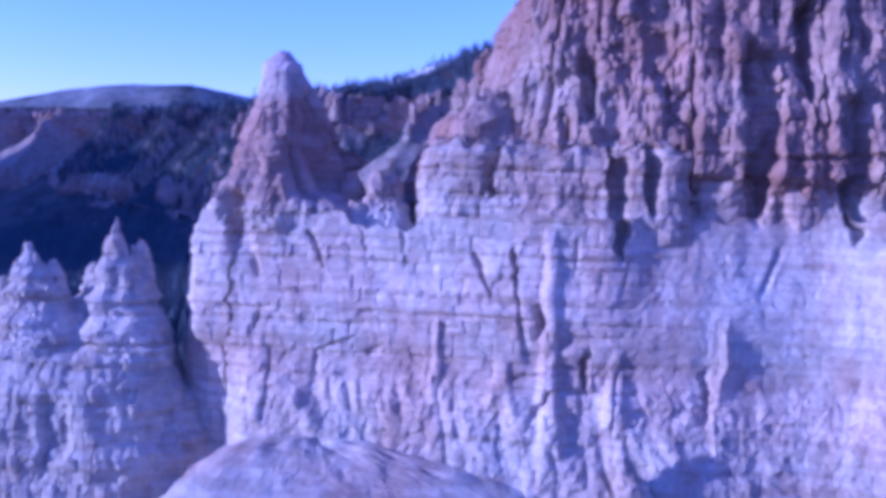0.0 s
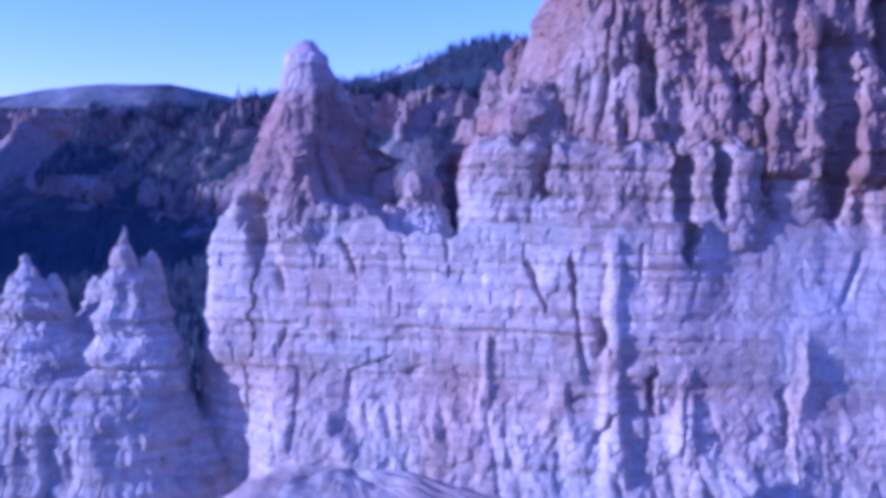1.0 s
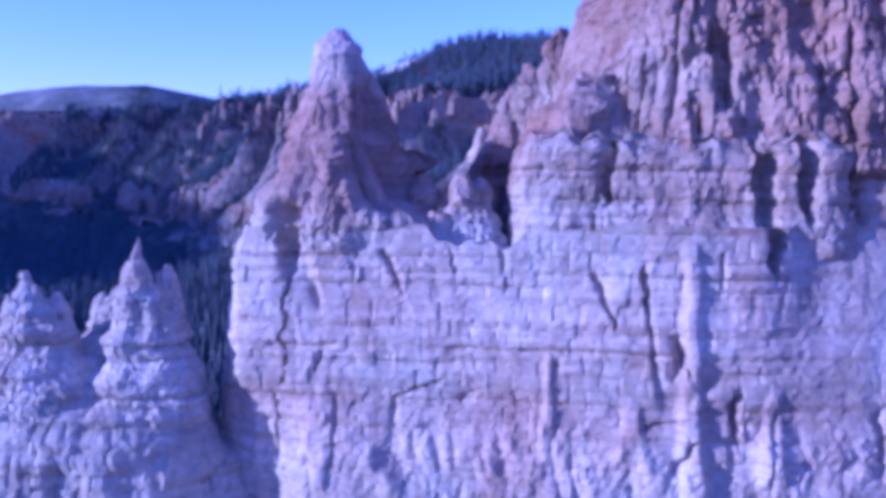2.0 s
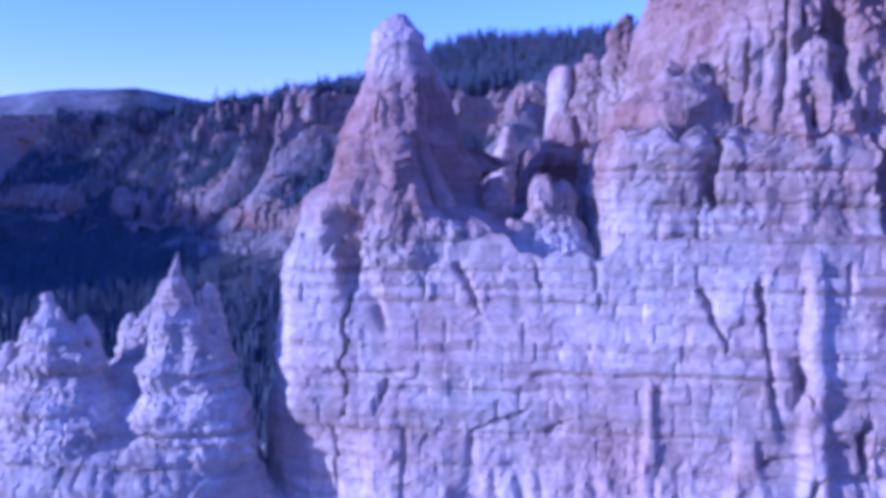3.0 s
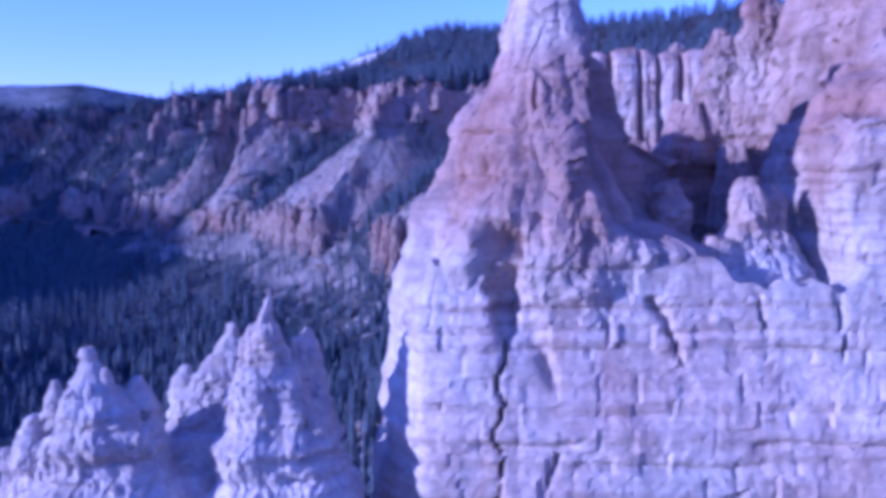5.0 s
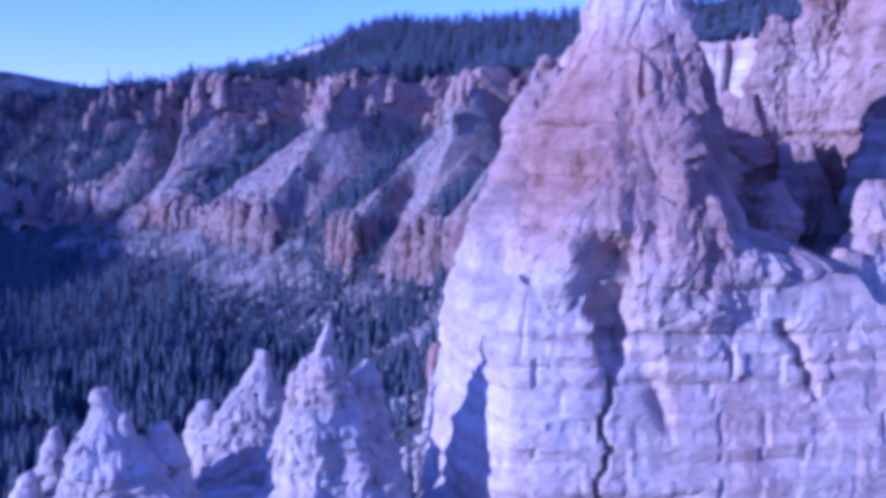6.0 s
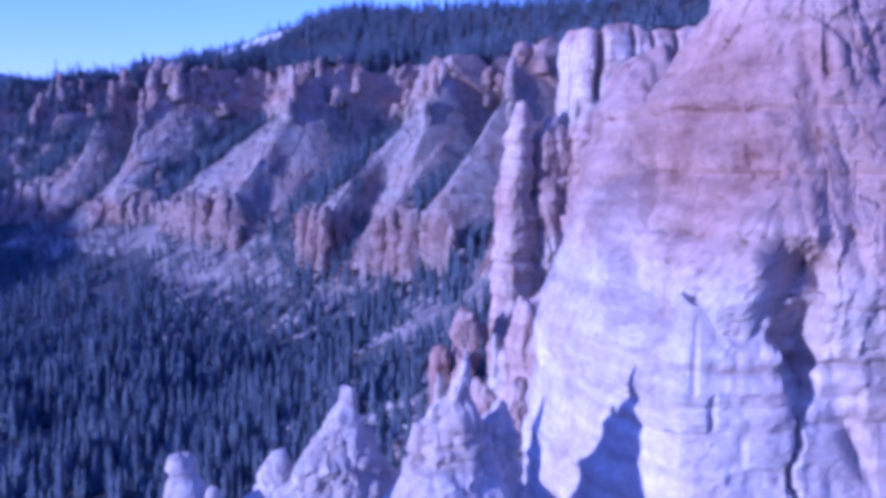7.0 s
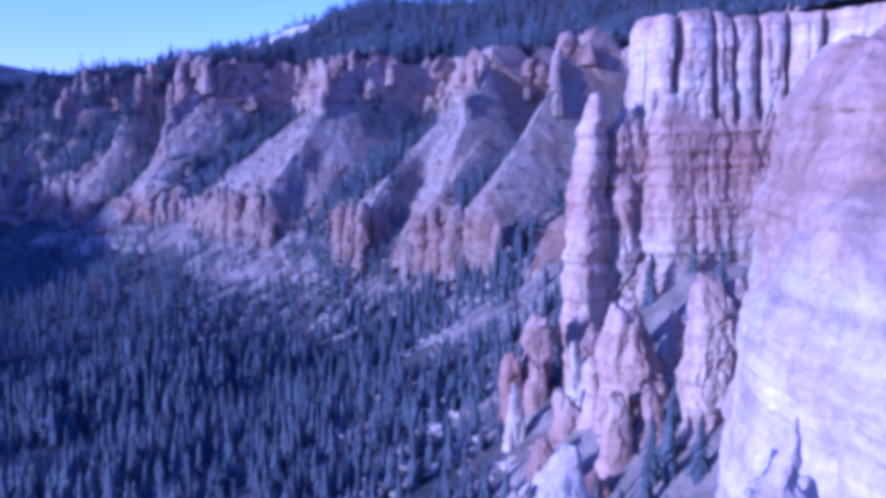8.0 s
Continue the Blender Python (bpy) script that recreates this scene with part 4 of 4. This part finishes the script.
def cliff_pillars():
    rng = np.random.default_rng(41)
    meshes = pillar_meshes()
    last = int(np.searchsorted(RY[:, 0], 1420))
    zrow = RP[0]
    lower_band = thing("lower_cliff_band", -100, 980, 60, "row of rust pillars below the far talus", "cliff band")
    upper_band = thing("upper_cliff_band", 0, 1150, 200, "row of pale pillars below the wooded rim", "cliff band")
    for band, level, n, parent in ((0, 6, 110, lower_band), (1, 126, 110, upper_band), (1, 150, 100, upper_band)):
        j = int(np.searchsorted(zrow, level))
        i = 4.0
        while i < last and n > 0:
            i += rng.uniform(1.6, 4.2) if rng.random() < 0.8 else rng.uniform(8, 20)
            k = int(i)
            if k >= last:
                break
            g = RG[k, j]
            if band and level < 140 and g > 0.75 and rng.random() < 0.6:
                continue
            x, y, z = RX[k, j], RY[k, j], RZ[k, j]
            s = rng.uniform(0.55, 1.05) if band == 0 else rng.uniform(0.4, 0.85) * (0.6 + 0.4 * (1 - g)) * (1.0 if level < 140 else 0.6)
            if band == 0:
                if RB[k, 0] < 0.5:
                    continue
                s *= RB[k, 0]
                x, y = x - 3 * rng.random(), y - 2 * rng.random()
            ob = new("pillar", meshes[rng.integers(6)])
            ob.parent = parent
            ob.matrix_parent_inverse = parent.matrix_world.inverted()
            w = rng.uniform(0.7, 1.25)
            ob.matrix_basis = Matrix.LocRotScale((x, y, z - 6), Euler((rng.uniform(-0.05, 0.05), rng.uniform(-0.05, 0.05), rng.uniform(0, 6.28))), (w, w * rng.uniform(0.7, 1.3), s * 1.1))
            n -= 1


def crest_towers():
    """Pale towers that stand where the spurs leave the upper cliff."""
    rng = np.random.default_rng(43)
    zrow = RP[0]
    for c, tall in ((145, 15), (228, 22), (388, 24), (600, 40), (615, 22), (680, 26), (850, 20)):
        k = int(c / 3.0)
        for step in range(3):
            j = int(np.searchsorted(zrow, (104, 114, 122)[step]))
            x, y, z = RX[k + step, j], RY[k + step, j], RZ[k + step, j]
            h, r = tall * (0.7, 0.9, 1.0)[step], rng.uniform(3.4, 5.6) * (0.8, 1.0, 1.15)[step]
            ob = loft("rock_tower", [(z - 8, x, y, r * 1.3, r * 1.2), (z + 0.4 * h, x, y, r, r * 0.95), (z + 0.8 * h, x + 0.5, y, r * 0.75, r * 0.7), (z + 0.95 * h, x + 0.5, y, r * 0.45, r * 0.4), (z + h, x + 0.5, y, r * 0.2, r * 0.2)], rock_far, None, power=2.8, res=1.5, skin=dict(block=0.6, flute=0.5, beds=0.9, rough=0.8, crag=0.4, tall=2.0), crown=2.0, chip=0.25)
            tagged(ob, "pale rock tower on the crest of a far spur", "rock tower", "towers on the far spurs")


RX, RY, RZ, RP, RG, RB = ridge_sheet()
cliff_pillars()
crest_towers()


def plateau():
    """The high plateau that closes the view, dusted with snow."""
    xs, ys = np.linspace(-3200, 900, 260), np.linspace(1950, 3600, 60)
    X, Y = np.meshgrid(xs, ys, indexing="ij")
    crest = np.interp(X, (-3200, -1600, -1209, -1024, -840, -687, -502, -200, 900), (330, 300, 312, 345, 366, 366, 334, 318, 300))
    Z = 120 + (crest - 120) * ramp01(Y, 1950, 2400) + 10 * fbm(X / 160, Y / 160, 0.0, 4, 99) * ramp01(2450 - Y, 0, 200)
    Z = Z - 0.05 * np.clip(Y - 2420, 0, 2000)
    ob = grid_mesh("far_plateau", np.stack([X, Y, Z], -1), snow_mat)
    tagged(ob, "distant plateau of dark scrub dusted with snow", "plateau", kind="structure")


plateau()

# ---- trees ----
def tree_template(seed, tiers=9, arms=5):
    """Verts and quads of a narrow conifer, 1 m high: trunk, and tiers of drooping ragged boughs."""
    rng = np.random.default_rng(seed)
    verts, quads = [], []
    for k in range(tiers):
        f = k / (tiers - 1)
        z = 0.06 + 0.82 * f ** 0.95
        r = (0.135 * (1 - f) ** 0.8 + 0.014) * rng.uniform(0.85, 1.15)
        lift = 0.17 * (1 - 0.35 * f)
        off = rng.uniform(0, 6.28)
        for j in range(arms):
            t = off + 6.2832 * (j + rng.uniform(-0.25, 0.25)) / arms
            w, rr = 3.8 / arms, r * rng.uniform(0.7, 1.3)
            n = len(verts)
            verts += [(0.004 * math.cos(t), 0.004 * math.sin(t), z + lift), (rr * 0.62 * math.cos(t - w), rr * 0.62 * math.sin(t - w), z + 0.03),
                      (rr * math.cos(t), rr * math.sin(t), z - 0.03 * rng.uniform(0.2, 1.8)), (rr * 0.62 * math.cos(t + w), rr * 0.62 * math.sin(t + w), z + 0.03)]
            quads.append((n, n + 1, n + 2, n + 3))
    return np.array(verts), np.array(quads)


def trunk_template():
    verts, quads = [], []
    for z, r in ((0.0, 0.016), (1.0, 0.002)):
        for j in range(5):
            verts.append((r * math.cos(1.2566 * j), r * math.sin(1.2566 * j), z))
    for j in range(5):
        quads.append((j, (j + 1) % 5, 5 + (j + 1) % 5, 5 + j))
    return np.array(verts), np.array(quads)


def forest(name, places, heights, templates, material, seed, label, category, fat=1.0):
    """Many trees joined as one."""
    rng = np.random.default_rng(seed)
    vs, qs, n = [], [], 0
    pick = rng.integers(0, len(templates), len(places))
    ang = rng.uniform(0, 6.2832, len(places))
    wide = rng.uniform(0.75, 1.35, len(places)) * fat
    for k, (tv, tq) in enumerate(templates):
        sel = np.nonzero(pick == k)[0]
        if not len(sel):
            continue
        c, s = np.cos(ang[sel])[:, None], np.sin(ang[sel])[:, None]
        h = heights[sel][:, None]
        w = h * wide[sel][:, None]
        x = places[sel, 0:1] + w * (tv[:, 0] * c - tv[:, 1] * s)
        y = places[sel, 1:2] + w * (tv[:, 0] * s + tv[:, 1] * c)
        z = places[sel, 2:3] + h * tv[:, 2]
        vs.append(np.stack([x, y, z], -1).reshape(-1, 3))
        qs.append((tq[None] + (np.arange(len(sel)) * len(tv))[:, None, None]).reshape(-1, 4) + n)
        n += len(sel) * len(tv)
    ob = raw_mesh(name, np.vstack(vs), np.vstack(qs), material, smooth=False)
    return tagged(ob, label, category, kind="stuff")


TREES = [tree_template(k) for k in range(5)]
LOWTREES = [tree_template(20 + k, 5, 4) for k in range(4)]
TRUNK = trunk_template()


def valley_places():
    rng = np.random.default_rng(7)
    n = 34000
    x, y = rng.uniform(-760, 60, n), rng.uniform(380, 1650, n)
    d, _ = foot_side(x, y)
    keep = (d > -30) & (x > -133 - 0.62 * (y - 200) - 30) & (0.8 * vn((x + 0.5 * y) / 70, (y - 0.5 * x) / 26, 0.1, 95) + 0.6 * vn(x / 14, y / 14, 0.1, 96) > -0.02 - 0.3 * ramp01(y, 640, 760) - 0.42 * ramp01(d, 10, 130) - 0.15 * (1 - ramp01(y, 560, 720)))
    keep |= (d < -30) & (d > -80) & (y > 425) & (y < 535) & (x < 45) & (rng.random(n) < 0.35)
    keep &= rng.random(n) < np.where(y < 900, 0.92, 0.8) * np.where((d < 22) & (y < 700), 0.6, 1.0)
    x, y = x[keep], y[keep]
    return np.stack([x, y, ground_z(x, y) - 0.4], -1)


spots = valley_places()
rng = np.random.default_rng(8)
heights = (7 + 20 * rng.random(len(spots)) ** 1.4) * (0.85 + 0.3 * vn(spots[:, 0] / 60, spots[:, 1] / 60, 0, 97))
near = np.argsort(np.hypot(spots[:, 0] + 110, spots[:, 1] - 430))
far_spots, far_heights = spots[near[280:]], heights[near[280:]]
mid = far_spots[:, 1] < 850
forest("valley_forest", far_spots[mid], far_heights[mid], TREES, needle_mat, 9, "dense dark conifer forest on the valley floor", "forest", fat=1.2)
forest("distant_forest", far_spots[~mid], far_heights[~mid], LOWTREES, needle_mat, 10, "dark conifer forest on the lower slopes", "forest", fat=1.1)

near_trees = []
for k, (tv, tq) in enumerate(TREES):
    t = thing("conifer_tree", 0, 0, 0, "tall narrow dark green conifer on the valley floor", "tree", "valley conifers")
    raw_mesh("crown", tv, tq, needle_mat, t, smooth=False)
    raw_mesh("trunk", *TRUNK, bark_mat, t)
    near_trees.append(t)
for i, j in enumerate(near[:280]):
    h = heights[j]
    w = h * rng.uniform(0.8, 1.3)
    m = Matrix.LocRotScale(Vector(spots[j]), Euler((0, 0, rng.uniform(0, 6.28))), None)
    src = near_trees[i % 5]
    t = src if i < 5 else copy_thing(src, Matrix.Identity(4))
    t.matrix_basis = m @ Matrix.Diagonal((w, w, h, 1))


def rim_places():
    rng = np.random.default_rng(17)
    n = 28000
    last = int(np.searchsorted(RY[:, 0], 1700))
    i, j = rng.integers(0, last, n), rng.integers(0, RX.shape[1] - 1, n)
    f, g = rng.random(n), rng.random(n)
    def at(a):
        return (a[i, j] * (1 - f) + a[i + 1, j] * f) * (1 - g) + (a[i, j + 1] * (1 - f) + a[i + 1, j + 1] * f) * g
    x, y, z, p, g2 = at(RX), at(RY), at(RZ), at(RP), at(RG)
    patch = vn(x / 40, y / 40, 0.3, 98)
    keep = ((p > 173) & (patch > -0.75)) | ((p > 45) & (p < 122) & ((patch > 0.5) | (g2 + 0.4 * patch > 0.6)) & (rng.random(n) < 0.75))
    keep |= (y > 1240) & (p > 45) & (rng.random(n) < 0.7)
    keep &= np.hypot(x + 60, y - 1470) > 88
    return np.stack([x, y, z - 0.5], -1)[keep]


def shrub_places():
    rng = np.random.default_rng(27)
    n = 13000
    i, j = rng.integers(0, int(np.searchsorted(RY[:, 0], 1500)), n), rng.integers(0, RX.shape[1] - 1, n)
    f, p = rng.random(n), RP[i, j]
    at = lambda a: a[i, j] * (1 - f) + a[i + 1, j] * f
    x, y, z = at(RX), at(RY), at(RZ)
    keep = (p > 45) & (p < 122) & (fbm(x / 35, y / 35, 0.3, 3, 101) > -0.15)
    return np.stack([x, y, z - 0.3], -1)[keep]


shrubs = shrub_places()
forest("slope_shrubs", shrubs, np.random.default_rng(28).uniform(1.5, 5, len(shrubs)), LOWTREES, needle_mat, 29, "dark shrubs scattered over the talus slopes", "shrubs", fat=2.2)
rims = rim_places()
forest("rim_forest", rims, np.random.default_rng(18).uniform(9, 24, len(rims)), LOWTREES, needle_mat, 19, "dark conifers along the rim and slopes of the far ridge", "forest", fat=1.25)


# ---- boulders on the slope ----
def boulder_mesh(seed, material):
    bm = bmesh.new()
    bmesh.ops.create_icosphere(bm, subdivisions=2, radius=1.0)
    for v in bm.verts:
        n = noise.fractal(v.co * 1.1 + Vector((seed * 7.3, 0, 0)), 0.8, 2.0, 4)
        c = noise.noise(v.co * 2.3 + Vector((0, seed * 3.1, 0)))
        v.co *= 0.8 + 0.35 * n + 0.3 * abs(c)
        v.co.z *= 0.75
    me = bpy.data.meshes.new("boulder")
    bm.to_mesh(me)
    bm.free()
    me.materials.append(material)
    return me


stones = [boulder_mesh(k, rock_far) for k in range(4)]
rng = np.random.default_rng(31)
made = 0
while made < 290:
    x, y = (rng.uniform(-150, 40), rng.uniform(420, 960)) if made % 3 else (rng.uniform(-90, 10), rng.uniform(400, 640))
    d, _ = foot_side(np.array([x]), np.array([y]))
    if not -28 < d[0] < 90 or vn(x / 40, y / 40, 0.4, 103) < -0.2:
        continue
    ob = tagged(new("boulder", stones[made % 4]), "pale weathered boulder on the wooded slope", "boulder", "slope boulders")
    size = rng.uniform(0.6, 2.2) * (1.8 if made % 13 == 0 else 1.0) * (1.0 if made % 3 else 1.5)
    ob.matrix_world = Matrix.LocRotScale((x, y, float(ground_z(np.array([x]), np.array([y]))[0]) + 0.1 * size), Euler((rng.uniform(-0.3, 0.3), rng.uniform(-0.3, 0.3), rng.uniform(0, 6.28))), (size, size * rng.uniform(0.7, 1.2), size * rng.uniform(0.8, 1.4)))
    made += 1


def rubble():
    """Broken stones strewn down the slope below the cliffs, too many to count."""
    rng = np.random.default_rng(53)
    bm = bmesh.new()
    bmesh.ops.create_icosphere(bm, subdivisions=1, radius=1.0)
    ball = np.array([v.co[:] for v in bm.verts])
    tris = np.array([[v.index for v in f.verts] for f in bm.faces])
    bm.free()
    x, y = rng.uniform(-230, 40, 16000), rng.uniform(420, 960, 16000)
    d, _ = foot_side(x, y)
    patch = vn((x + 0.5 * y) / 60, (y - 0.5 * x) / 24, 0.3, 105) + 0.7 * vn(x / 15, y / 15, 0.3, 106)
    keep = (d > -30) & (d < 130) & (patch > 0.12 + 0.5 * ramp01(d, 40, 130))
    x, y = x[keep][:3200], y[keep][:3200]
    n = len(x)
    size = 0.5 + 2.0 * rng.random(n) ** 2.5
    turn = rng.uniform(0, 6.28, n)
    v = ball[None] * (0.75 + 0.5 * rng.random((n, len(ball), 1))) * size[:, None, None] * np.stack([rng.uniform(0.8, 1.5, n), rng.uniform(0.7, 1.1, n), rng.uniform(0.6, 1.1, n)], -1)[:, None]
    c, k = np.cos(turn)[:, None], np.sin(turn)[:, None]
    px = x[:, None] + v[..., 0] * c - v[..., 1] * k
    py = y[:, None] + v[..., 0] * k + v[..., 1] * c
    pz = (ground_z(x, y) + 0.25 * size)[:, None] + v[..., 2]
    faces = (tris[None] + (np.arange(n) * len(ball))[:, None, None]).reshape(-1, 3)
    ob = raw_mesh("rubble", np.stack([px, py, pz], -1).reshape(-1, 3), faces, rock_spire, smooth=False)
    tagged(ob, "pale broken stones strewn down the wooded slope", "rubble", kind="stuff")


rubble()
